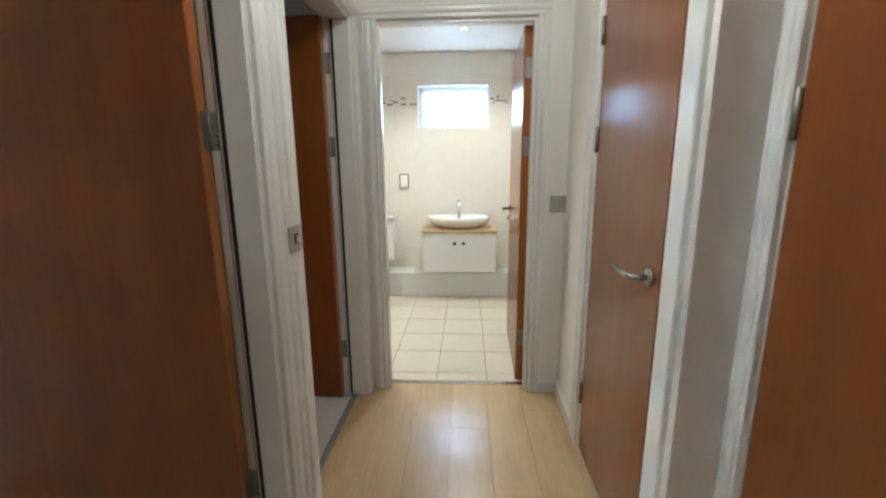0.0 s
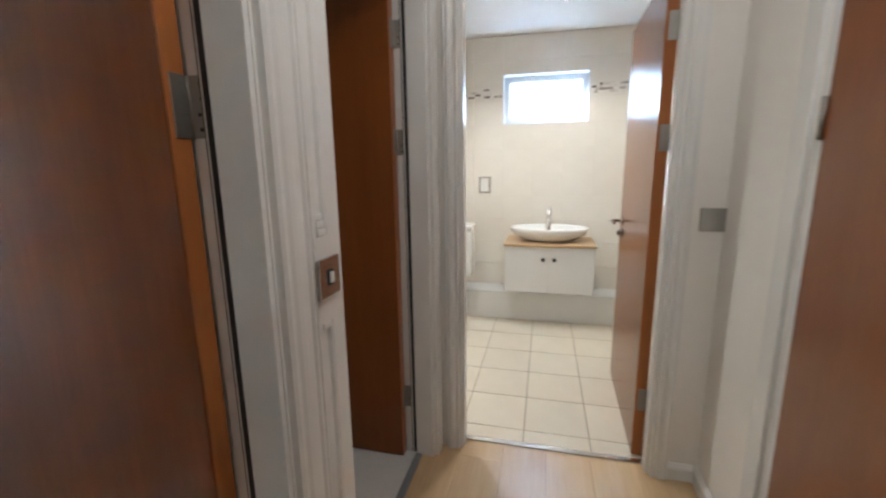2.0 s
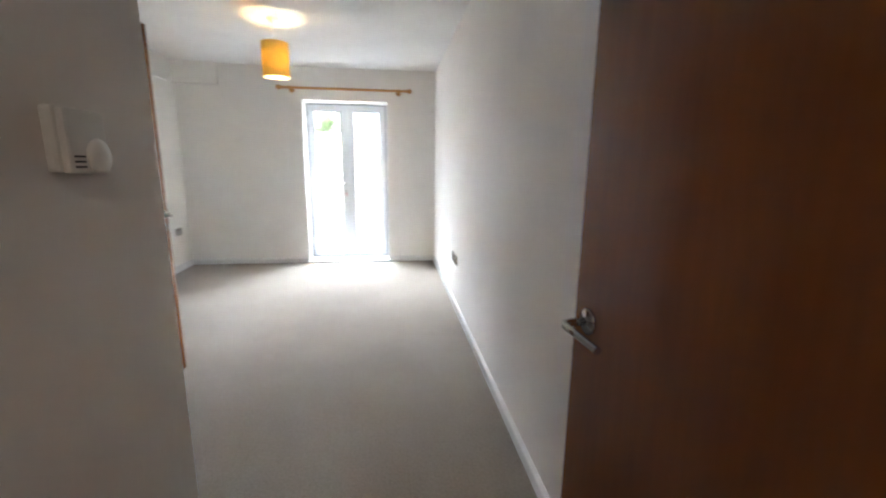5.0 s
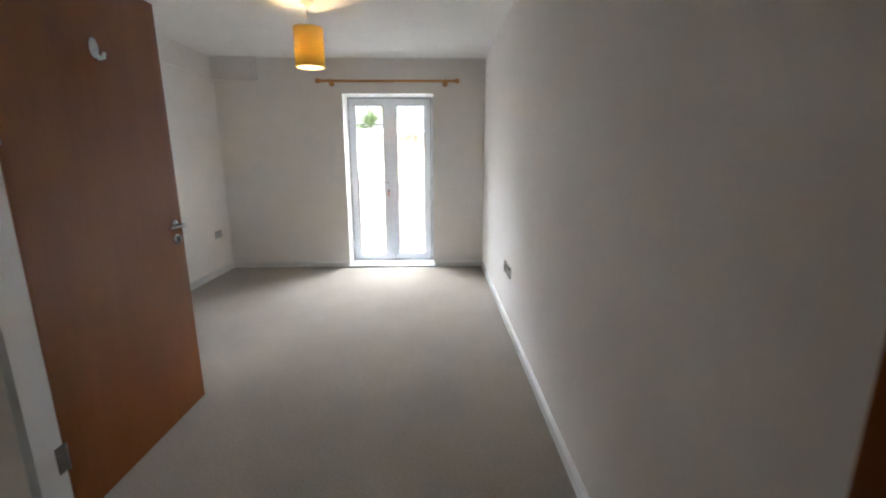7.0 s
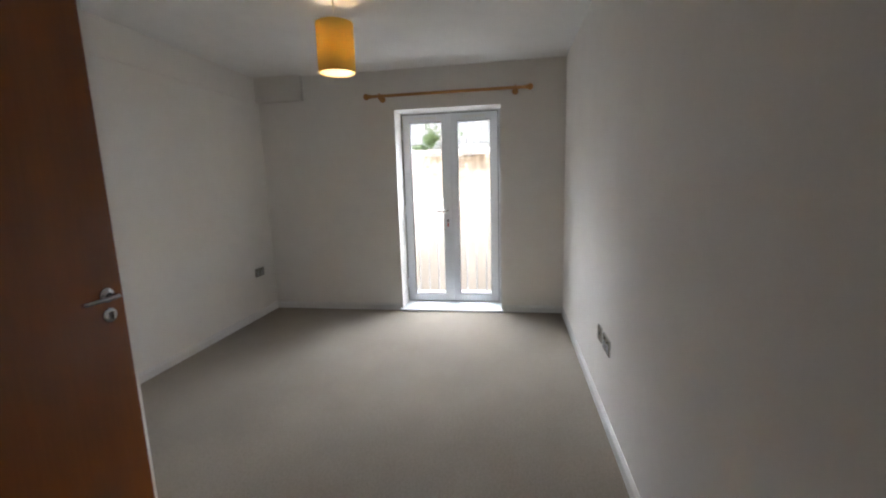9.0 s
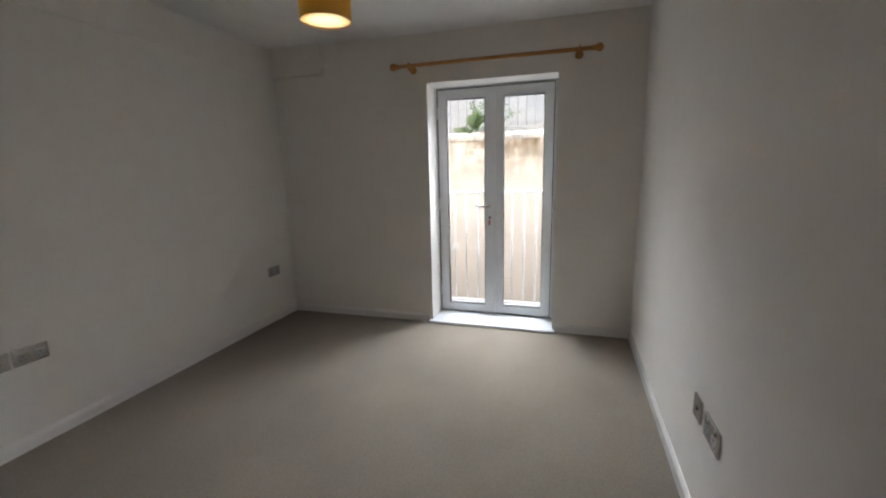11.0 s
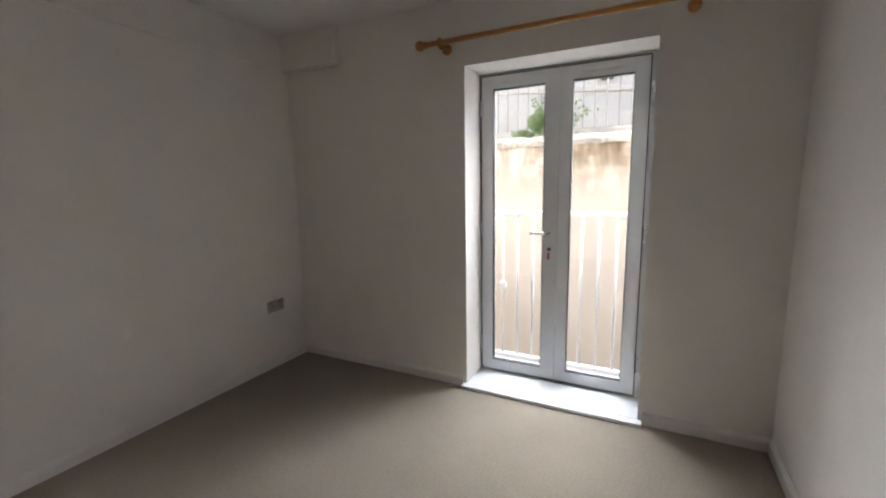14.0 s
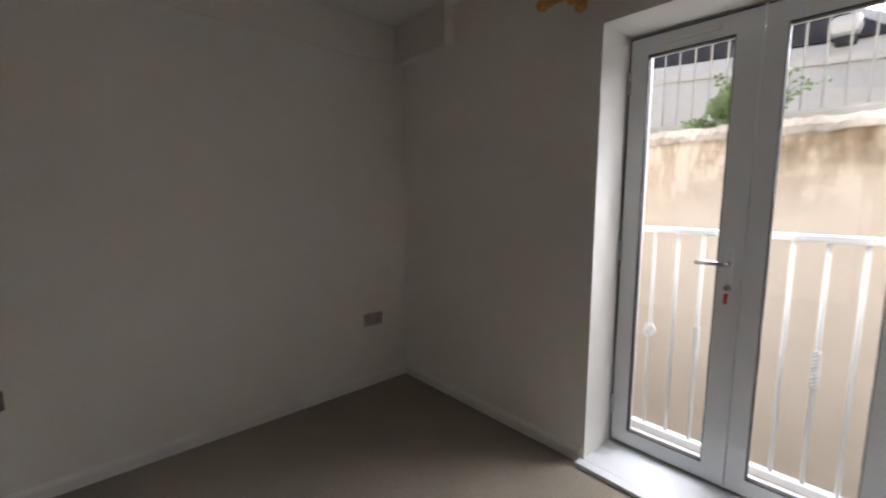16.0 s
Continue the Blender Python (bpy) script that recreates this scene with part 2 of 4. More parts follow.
def lathe(bm, prof, seg=24, m=Matrix()):
    """A turned body: (radius, height) points about local z, laid by m."""
    rings = [[bm.verts.new(m @ Vector((r * math.cos(a), r * math.sin(a), z))) for a in (2 * math.pi * j / seg for j in range(seg))] for r, z in prof]
    for a, b in zip(rings, rings[1:]):
        for j in range(seg):
            bm.faces.new((a[j], a[(j + 1) % seg], b[(j + 1) % seg], b[j])).smooth = True
    bm.faces.new(rings[0][::-1])
    bm.faces.new(rings[-1])
    return bm


def extrude_profile(bm, prof, origin, u, v, w, length):
    """A moulding: (a, b) profile points along u and v, pushed along w."""
    o, u, v, w = Vector(origin), Vector(u), Vector(v), Vector(w)
    a = [bm.verts.new(o + u * p + v * q) for p, q in prof]
    b = [bm.verts.new(k.co + w * length) for k in a]
    for i in range(len(prof)):
        j = (i + 1) % len(prof)
        bm.faces.new((a[i], a[j], b[j], b[i]))
    bm.faces.new(a[::-1])
    bm.faces.new(b)
    return bm


def mesh_of(name, bm, mat):
    bmesh.ops.recalc_face_normals(bm, faces=bm.faces)
    me = bpy.data.meshes.new(name)
    bm.to_mesh(me)
    bm.free()
    me.materials.append(mat)
    return me


def part(name, bm, mat, parent, label=""):
    ob = new(name, mesh_of(name, bm, mat))
    ob.parent = parent
    return tagged(ob, label)


def solid(name, bm, mat, label, category, kind="", group=""):
    return tagged(new(name, mesh_of(name, bm, mat)), label, category, group, kind)


def thing(name, label, category, m=Matrix(), kind="", group=""):
    ob = new(name)
    ob.empty_display_size = 0.1
    ob.matrix_world = m
    return tagged(ob, label, category, group, kind)


def boxes(*rows):
    bm = bmesh.new()
    for r in rows:
        add_box(bm, *r)
    return bm


# ---- structure ----
CEILING = 2.407
HX0, HX1, HX2 = -1.42, -0.33, -0.19   # hall: west face, east face, east face of the wider south part
BX0, BY0, BY1 = -7.065, -1.16, 1.905  # bedroom
LOBBY_X, LOBBY_Y = -2.484, 0.866         # corner of the lobby wall
LW = -1.55                            # bedroom face of the hall's wall
END0, END1 = 2.86, 2.96               # wall to the bathroom
BATH_Y, BATH_X0, BATH_X1, BATH_C = 4.85, -2.35, -0.16, 2.345
RY0, RY1, RZ = 0.274, 1.307, 2.029    # french door reveal


def wall_mesh(axis, r0, r1, c0, c1, z0, z1, holes=()):
    """A wall that runs along axis from r0 to r1, between faces c0 and c1, with (from, to, bottom, top) holes cut through, as one closed mesh."""
    rs = sorted({r0, r1, *(h[0] for h in holes), *(h[1] for h in holes)})
    zs = sorted({z0, z1, *(h[2] for h in holes), *(h[3] for h in holes)})
    bm, made = bmesh.new(), {}

    def vert(r, c, z):
        if (r, c, z) not in made:
            made[r, c, z] = bm.verts.new((c, r, z) if axis == "y" else (r, c, z))
        return made[r, c, z]

    def full(i, k):
        if not (0 <= i < len(rs) - 1 and 0 <= k < len(zs) - 1):
            return False
        r, z = (rs[i] + rs[i + 1]) / 2, (zs[k] + zs[k + 1]) / 2
        return not any(h[0] < r < h[1] and h[2] < z < h[3] for h in holes)
    for i in range(len(rs) - 1):
        for k in range(len(zs) - 1):
            if not full(i, k):
                continue
            a, b, lo, hi = rs[i], rs[i + 1], zs[k], zs[k + 1]
            for c in (c0, c1):
                bm.faces.new([vert(a, c, lo), vert(b, c, lo), vert(b, c, hi), vert(a, c, hi)])
            for di, dk, p, q in ((-1, 0, (a, lo), (a, hi)), (1, 0, (b, lo), (b, hi)), (0, -1, (a, lo), (b, lo)), (0, 1, (a, hi), (b, hi))):
                if not full(i + di, k + dk):
                    bm.faces.new([vert(p[0], c0, p[1]), vert(q[0], c0, q[1]), vert(q[0], c1, q[1]), vert(p[0], c1, p[1])])
    return bm


def wall(name, bm, label, mat=None):
    return solid(name, bm, mat or WALL, label, "wall", "structure")


wall("wall_hall_west", wall_mesh("y", -1.4, END0, LW, HX0, 0, CEILING, [(0.892, 1.796, 0, 2.021), (1.975, 2.804, 0, 2.021)]), "white painted plaster hall wall with two doorways")
wall("wall_hall_end", wall_mesh("x", BATH_X0, HX2 + 0.12, END0, END1, 0, CEILING, [(-1.337, -0.482, 0, 2.021)]), "white painted plaster wall with the bathroom doorway")
wall("wall_hall_east", wall_mesh("y", 1.60, END0, HX1, HX1 + 0.10, 0, CEILING, [(1.714, 2.398, 0, 2.021)]), "white painted plaster hall wall with a cupboard door")
wall("wall_hall_return", wall_mesh("x", HX1 + 0.10, HX2 + 0.12, 1.60, 1.70, 0, CEILING), "short white plaster return of the hall wall")
wall("wall_hall_east_south", wall_mesh("y", -1.4, 1.60, HX2, HX2 + 0.12, 0, CEILING, [(0.66, 1.566, 0, 2.021)]), "white painted plaster hall wall with a closed door")
wall("wall_hall_south", wall_mesh("x", LW, HX2 + 0.12, -1.52, -1.4, 0, CEILING), "white painted plaster wall closing the hall")
solid("floor_hall_base", boxes((LW + 0.06, HX2 + 0.12, -1.52, END1 - 0.03, -0.12, -0.0085)), CONCRETE, "concrete slab under the hall floor", "floor", "structure")
solid("ceiling_hall", boxes((HX0, HX2, -1.4, END0, CEILING, CEILING + 0.1)), CEIL, "white painted hall ceiling", "ceiling", "structure")

# bedroom
north_wall = wall("wall_bedroom_north", wall_mesh("x", BX0 - 0.35, LW, BY1, BY1 + 0.085, 0, CEILING), "long white painted plaster bedroom wall")
SKEW = Matrix.Translation((BX0, BY1, 0)) @ pose(0, 0, 0, 0, 0, -0.31) @ Matrix.Translation((-BX0, -BY1, 0))
north_wall.matrix_world = SKEW
wall("wall_lobby", wall_mesh("x", LOBBY_X + 0.10, LW, LOBBY_Y - 0.10, LOBBY_Y, 0, CEILING), "white painted plaster wall beside the bedroom doorway")
wall("wall_lobby_return", wall_mesh("y", -0.14, LOBBY_Y, LOBBY_X, LOBBY_X + 0.10, 0, CEILING), "white painted plaster return wall")
wall("wall_ensuite", wall_mesh("x", -4.27, LOBBY_X, -0.14, -0.04, 0, CEILING, [(-3.385, -2.49, 0, 2.021)]), "white painted plaster wall with a doorway")
wall("wall_ensuite_side", wall_mesh("y", BY0, -0.14, -4.27, -4.17, 0, CEILING), "white painted plaster wall")
wall("wall_ensuite_back", wall_mesh("x", -4.17, LOBBY_X + 0.1, BY0 - 0.1, BY0, 0, CEILING), "white painted plaster wall closing the small room")
wall("wall_ensuite_east", wall_mesh("y", BY0, -0.14, LOBBY_X, LOBBY_X + 0.1, 0, CEILING), "white painted plaster wall closing the small room")
wall("wall_bedroom_south", wall_mesh("x", BX0 - 0.35, -4.17, BY0 - 0.1, BY0, 0, CEILING), "white painted plaster bedroom wall")
wall("wall_bedroom_west", wall_mesh("y", BY0, BY1, BX0 - 0.35, BX0, 0, CEILING, [(RY0, RY1, 0, RZ)]), "white painted outer wall with a deep french door reveal")
solid("floor_bedroom", boxes((BX0 - 0.20, LW + 0.06, BY0, BY1, -0.12, 0.0)), CARPET, "beige short-pile fitted carpet", "carpet", "structure")
solid("ceiling_bedroom", boxes((BX0, LW, BY0, BY1, CEILING, CEILING + 0.1)), CEIL, "white painted bedroom ceiling", "ceiling", "structure")
solid("wall_boxing", box(BX0, BX0 + 0.07, BY0, -0.66, 2.165, CEILING, bevel=0.003), WALL, "white boxed-in pipe bulkhead in the ceiling corner", "bulkhead", "structure")
solid("wall_boxing_south", box(BX0 + 0.071, -4.272, BY0, BY0 + 0.016, 2.165, CEILING, bevel=0.007), WALL, "white boxed-in pipe bulkhead along the wall top", "bulkhead", "structure")

# second room, behind the open door
wall("wall_second_room", wall_mesh("y", BY1 + 0.06, END0, -3.6, -3.5, 0, CEILING), "white painted plaster wall")
solid("floor_second_room", boxes((-3.5, LW + 0.06, BY1 + 0.06, END0, -0.12, 0.0)), VINYL, "pale vinyl floor in the second room", "floor", "structure")
solid("ceiling_second_room", boxes((-3.5, LW, BY1 + 0.06, END0, CEILING, CEILING + 0.1)), CEIL, "white painted ceiling", "ceiling", "structure")
wall("wall_second_room_end", wall_mesh("x", -3.6, BATH_X0, END0, END1, 0, CEILING), "white painted plaster wall")

# bathroom
BW = (-1.335, -0.648, 1.643, 2.043)
wall("wall_bath_north", wall_mesh("x", BATH_X0, BATH_X1, BATH_Y, BATH_Y + 0.16, 0, CEILING, [BW]), "cream tiled bathroom wall with a small high window", WGROUT)
wall("wall_bath_west", wall_mesh("y", END1, BATH_Y + 0.16, BATH_X0 - 0.1, BATH_X0, 0, CEILING), "cream tiled bathroom wall", WALL_TILE)
wall("wall_bath_east", wall_mesh("y", END1, BATH_Y + 0.16, BATH_X1, BATH_X1 + 0.1, 0, CEILING), "cream tiled bathroom wall", WALL_TILE)
solid("floor_bath_base", boxes((BATH_X0, BATH_X1, END1 - 0.03, BATH_Y, -0.12, -0.0045)), GROUT, "beige grout bed of the bathroom floor", "floor", "structure")
solid("ceiling_bath", boxes((BATH_X0, BATH_X1, END1, BATH_Y, BATH_C, BATH_C + 0.1)), CEIL, "white bathroom ceiling", "ceiling", "structure")
solid("wall_bath_boxing", box(BATH_X0, BATH_X1, 4.60, BATH_Y, 0, 0.24, bevel=0.003), MELAMINE, "white boxed-in pipe ledge along the wall", "boxing", "structure")


# ---- doors ----
def lever(parent, face, x, z, turn=1):
    """A round-rose lever handle on one face of a leaf. face: -1 or +1 along local y."""
    y0 = 0.0 if face < 0 else 0.044
    hd = part("lever_handle", lathe(bmesh.new(), [(0.026, 0), (0.026, 0.006), (0.022, 0.009), (0.011, 0.010), (0.0105, 0.012)], 20,
              pose(x, y0, z, 90 if face < 0 else -90)), STEEL, parent, "satin steel rose and lever")
    pts = [(x, y0 + face * 0.008, z), (x, y0 + face * 0.04, z), (x - turn * 0.004, y0 + face * 0.052, z), (x - turn * 0.014, y0 + face * 0.058, z), (x - turn * 0.125, y0 + face * 0.054, z)]
    part("lever", tube(bmesh.new(), pts, [0.0085, 0.0085, 0.008, 0.0075, 0.0072], 12), STEEL, hd)


def hinge(parent, z, ajar):
    """A butt hinge at the pivot; an open door shows both plates, a closed one only the knuckle."""
    h = part("hinge", tube(bmesh.new(), [(-0.003, -0.005, z - 0.05), (-0.003, -0.005, z + 0.05)], 0.0065, 10), HINGE, parent, "satin steel butt hinge")
    if ajar:
        part("hinge_plate", box(-0.004, -0.0012, 0.0, 0.034, z - 0.05, z + 0.05), HINGE, h)
        part("hinge_plate", box(-0.036, -0.002, -0.0028, -0.0005, z - 0.05, z + 0.05), HINGE, h)
        for dz in (-0.036, -0.012, 0.012, 0.036):
            part("screw", box(-0.022 - 0.006 * (dz > 0) - 0.003, -0.022 - 0.006 * (dz > 0) + 0.003, -0.0004, 0.0002, z + dz - 0.003, z + dz + 0.003), RUBBER, h)


def door(name, label, m, w=0.762, lock=False, ajar=True, hinges=(0.28, 1.385, 1.785)):
    d = thing(name, label, "door", m, "structure")
    leaf = part("leaf", box(0.002, w, 0, 0.044, 0.008, 1.989, bevel=0.0012), VENEER, d)
    part("lipping", box(-0.001, 0.0018, 0.0012, 0.0428, 0.009, 1.988), LIPPING, d, "lighter timber edge strip")
    part("lipping", box(w + 0.0002, w + 0.002, 0.0012, 0.0428, 0.009, 1.988), LIPPING, d, "lighter timber edge strip")
    lever(d, -1, w - 0.058, 0.975)
    lever(d, 1, w - 0.058, 0.975)
    for z in hinges:
        hinge(d, z, ajar)
    if lock:
        for face, y0 in ((-1, 0.0), (1, 0.044)):
            lk = part("privacy_turn", lathe(bmesh.new(), [(0.025, 0), (0.025, 0.006), (0.021, 0.009), (0.009, 0.010)], 20, pose(w - 0.058, y0, 0.905, 90 if face < 0 else -90)), STEEL, d, "round satin steel thumb turn")
            part("turn_knob", box(w - 0.062, w - 0.054, y0 + face * 0.008, y0 + face * 0.024, 0.892, 0.918, bevel=0.002), STEEL, lk)
    return d


ARCH = [(a, b * 1.25) for a, b in ((0, 0), (0, 0.012), (0.006, 0.016), (0.012, 0.016), (0.016, 0.012), (0.022, 0.0125), (0.028, 0.017), (0.036, 0.0195), (0.046, 0.020), (0.052, 0.0155), (0.058, 0.0175), (0.062, 0.015), (0.062, 0))]
FLAT_ARCH = [(0, 0), (0, 0.010), (0.003, 0.013), (0.066, 0.016), (0.072, 0.013), (0.072, 0)]


def frame_set(name, label, axis, a0, a1, w0, w1, top=1.993, stop=None, sides=("lo", "hi"), faces=(True, True), lap=0.005, prof=None, seal=None):
    """Lining, stops and architraves of a doorway. axis: the wall's run; a0-a1 clear opening; w0-w1 the wall's faces; stop: (from, to) across the wall; seal: (jamb place, way, from, to)."""
    d = thing(name, label, "door frame", Matrix(), "structure")
    prof = prof or ARCH
    wide = prof[-1][0]

    def bx(r0, r1, c0, c1, z0, z1, bev=0.0015):
        return box(c0, c1, r0, r1, z0, z1, bevel=bev) if axis == "y" else box(r0, r1, c0, c1, z0, z1, bevel=bev)
    t = 0.027
    part("jamb", bx(a0 - t, a0, w0, w1, 0, top + t), GLOSS, d)
    part("jamb", bx(a1, a1 + t, w0, w1, 0, top + t), GLOSS, d)
    part("head", bx(a0, a1, w0, w1, top, top + t), GLOSS, d)
    if stop:
        part("stop", bx(a0, a0 + 0.012, *stop, 0, top), GLOSS, d)
        part("stop", bx(a1 - 0.012, a1, *stop, 0, top), GLOSS, d)
        part("stop", bx(a0 + 0.012, a1 - 0.012, *stop, top - 0.012, top), GLOSS, d)
    if seal:
        at, way, c0, c1 = seal
        cut, gap = c0 + (c1 - c0) * 0.42, c0 + (c1 - c0) * 0.14
        # narrow black strip paints the shade of the hinge gap; the wide one is brush
        part("brush_and_gap_shade", bx(*sorted((at, at + way * 0.005)), c0, gap, 0.01, top - 0.01, 0.0), RUBBER, d, "black strip for smoke seal brush and hinge gap shade")
        part("seal_carrier", bx(*sorted((at, at + way * 0.006)), gap, cut, 0.01, top - 0.01, 0.0), PLASTIC, d, "white smoke seal carrier")
        part("brush_and_gap_shade", bx(*sorted((at, at + way * 0.009)), cut, c1, 0.01, top - 0.01, 0.0), RUBBER, d, "black strip for smoke seal brush and hinge gap shade")
    run, out = (Vector((0, 1, 0)), Vector((1, 0, 0))) if axis == "y" else (Vector((1, 0, 0)), Vector((0, 1, 0)))
    for on, c, sgn in ((faces[0], w0, -1), (faces[1], w1, 1)):
        if not on:
            continue
        if "lo" in sides:
            part("architrave", extrude_profile(bmesh.new(), prof, run * (a0 - lap) + out * c, -run, out * sgn, (0, 0, 1), top + lap), GLOSS, d)
        if "hi" in sides:
            part("architrave", extrude_profile(bmesh.new(), prof, run * (a1 + lap) + out * c, run, out * sgn, (0, 0, 1), top + lap), GLOSS, d)
        lo = a0 - lap - (wide if "lo" in sides else 0)
        hi = a1 + lap + (wide if "hi" in sides else 0)
        part("architrave", extrude_profile(bmesh.new(), prof, run * lo + out * c + Vector((0, 0, top + lap)), (0, 0, 1), out * sgn, run, hi - lo), GLOSS, d)
    return d


frame_set("door_1_frame", "white gloss moulded frame of the bedroom doorway", "y", 0.922, 1.768, LW, HX0, stop=(LW + 0.05, HX0 - 0.003), seal=(1.768, -1, LW + 0.026, LW + 0.050))
frame_set("door_2_frame", "white gloss moulded frame of the second doorway", "y", 2.003, 2.776, LW, HX0, stop=(LW + 0.05, HX0 - 0.003), sides=("hi",), seal=(2.776, -1, LW + 0.026, LW + 0.050))
frame_set("door_3_frame", "white gloss frame of the bathroom doorway", "x", -1.309, -0.510, END0, END1, stop=(END0 + 0.003, END1 - 0.048))
frame_set("door_4_frame", "white gloss frame of a cupboard doorway", "y", 1.742, 2.370, HX1, HX1 + 0.10, faces=(True, False), lap=0.040, prof=FLAT_ARCH)
frame_set("door_5_frame", "white gloss moulded frame of a hall doorway", "y", 0.690, 1.538, HX2, HX2 + 0.12, faces=(True, False), prof=[(p * 0.9, q) for p, q in ARCH])
door_6_frame = frame_set("door_6_frame", "white gloss frame of the small room's doorway", "x", -3.357, -2.518, -0.14, -0.04, stop=(-0.137, -0.09), sides=("lo",), faces=(True, False))
part("hinge_jamb", box(-3.3635, -3.262, -0.038, 0.0255, 0, 2.02, bevel=0.002), GLOSS, door_6_frame)
door("door_1", "cherry veneer bedroom door standing wide open", pose(-1.553, 1.765, 0, 0, 0, 182.0), w=0.838)
door("door_2", "cherry veneer door standing open on a carpeted room", pose(-1.553, 2.773, 0, 0, 0, 180))
door("door_3", "cherry veneer bathroom door standing open", pose(-0.513, 2.963, 0, 0, 0, 88.3), w=0.785, lock=True)
door("door_4", "narrow closed cherry veneer cupboard door with steel lever", pose(HX1 - 0.002, 2.367, 0, 0, 0, -90), w=0.622, ajar=False)
door("door_5", "closed cherry veneer hall door", pose(HX2 - 0.002, 1.535, 0, 0, 0, -90), w=0.842, ajar=False)
door("door_6", "cherry veneer door folded back beside the small room", pose(-3.366, 0.027, 0, 0, 0, 180), w=0.83, lock=True)

# wide moulded strip between the two doorways, cut away round the light switch
PIER_EDGE = [(0, 0), (0, 0.015), (0.003, 0.018), (0.052, 0.018)]
PIER_CHANNEL = [(0.056, 0.014), (0.058, 0.005), (0.092, 0.005), (0.094, 0.014)]
PIER_BEADS = [(0.098, 0.018), (0.108, 0.018), (0.111, 0.010), (0.114, 0.010), (0.119, 0.019), (0.124, 0.019), (0.128, 0.010), (0.130, 0.010), (0.135, 0.017), (0.140, 0.016), (0.143, 0.010), (0.143, 0)]
pier = thing("pier_moulding", "wide white gloss moulding, its channel stopped round a light switch", "moulding", Matrix(), "structure")
for z0, z1, channel in ((0.0, 0.970, PIER_CHANNEL), (0.970, 1.150, []), (1.150, 1.998, PIER_CHANNEL)):
    part("moulding", extrude_profile(bmesh.new(), PIER_EDGE + channel + PIER_BEADS, (HX0, 1.978, z0), (0, -1, 0), (1, 0, 0), (0, 0, 1), z1 - z0), GLOSS, pier)
for z, d in ((1.158, 0.020), (1.174, 0.017), (1.189, 0.013), (0.962, 0.019)):
    part("scallop", box(HX0 + 0.003, HX0 + d, 1.8885, 1.9175, z - 0.0075, z + 0.0075, bevel=0.0045), GLOSS, pier)

# ---- bedroom: french door ----
FX = -7.325


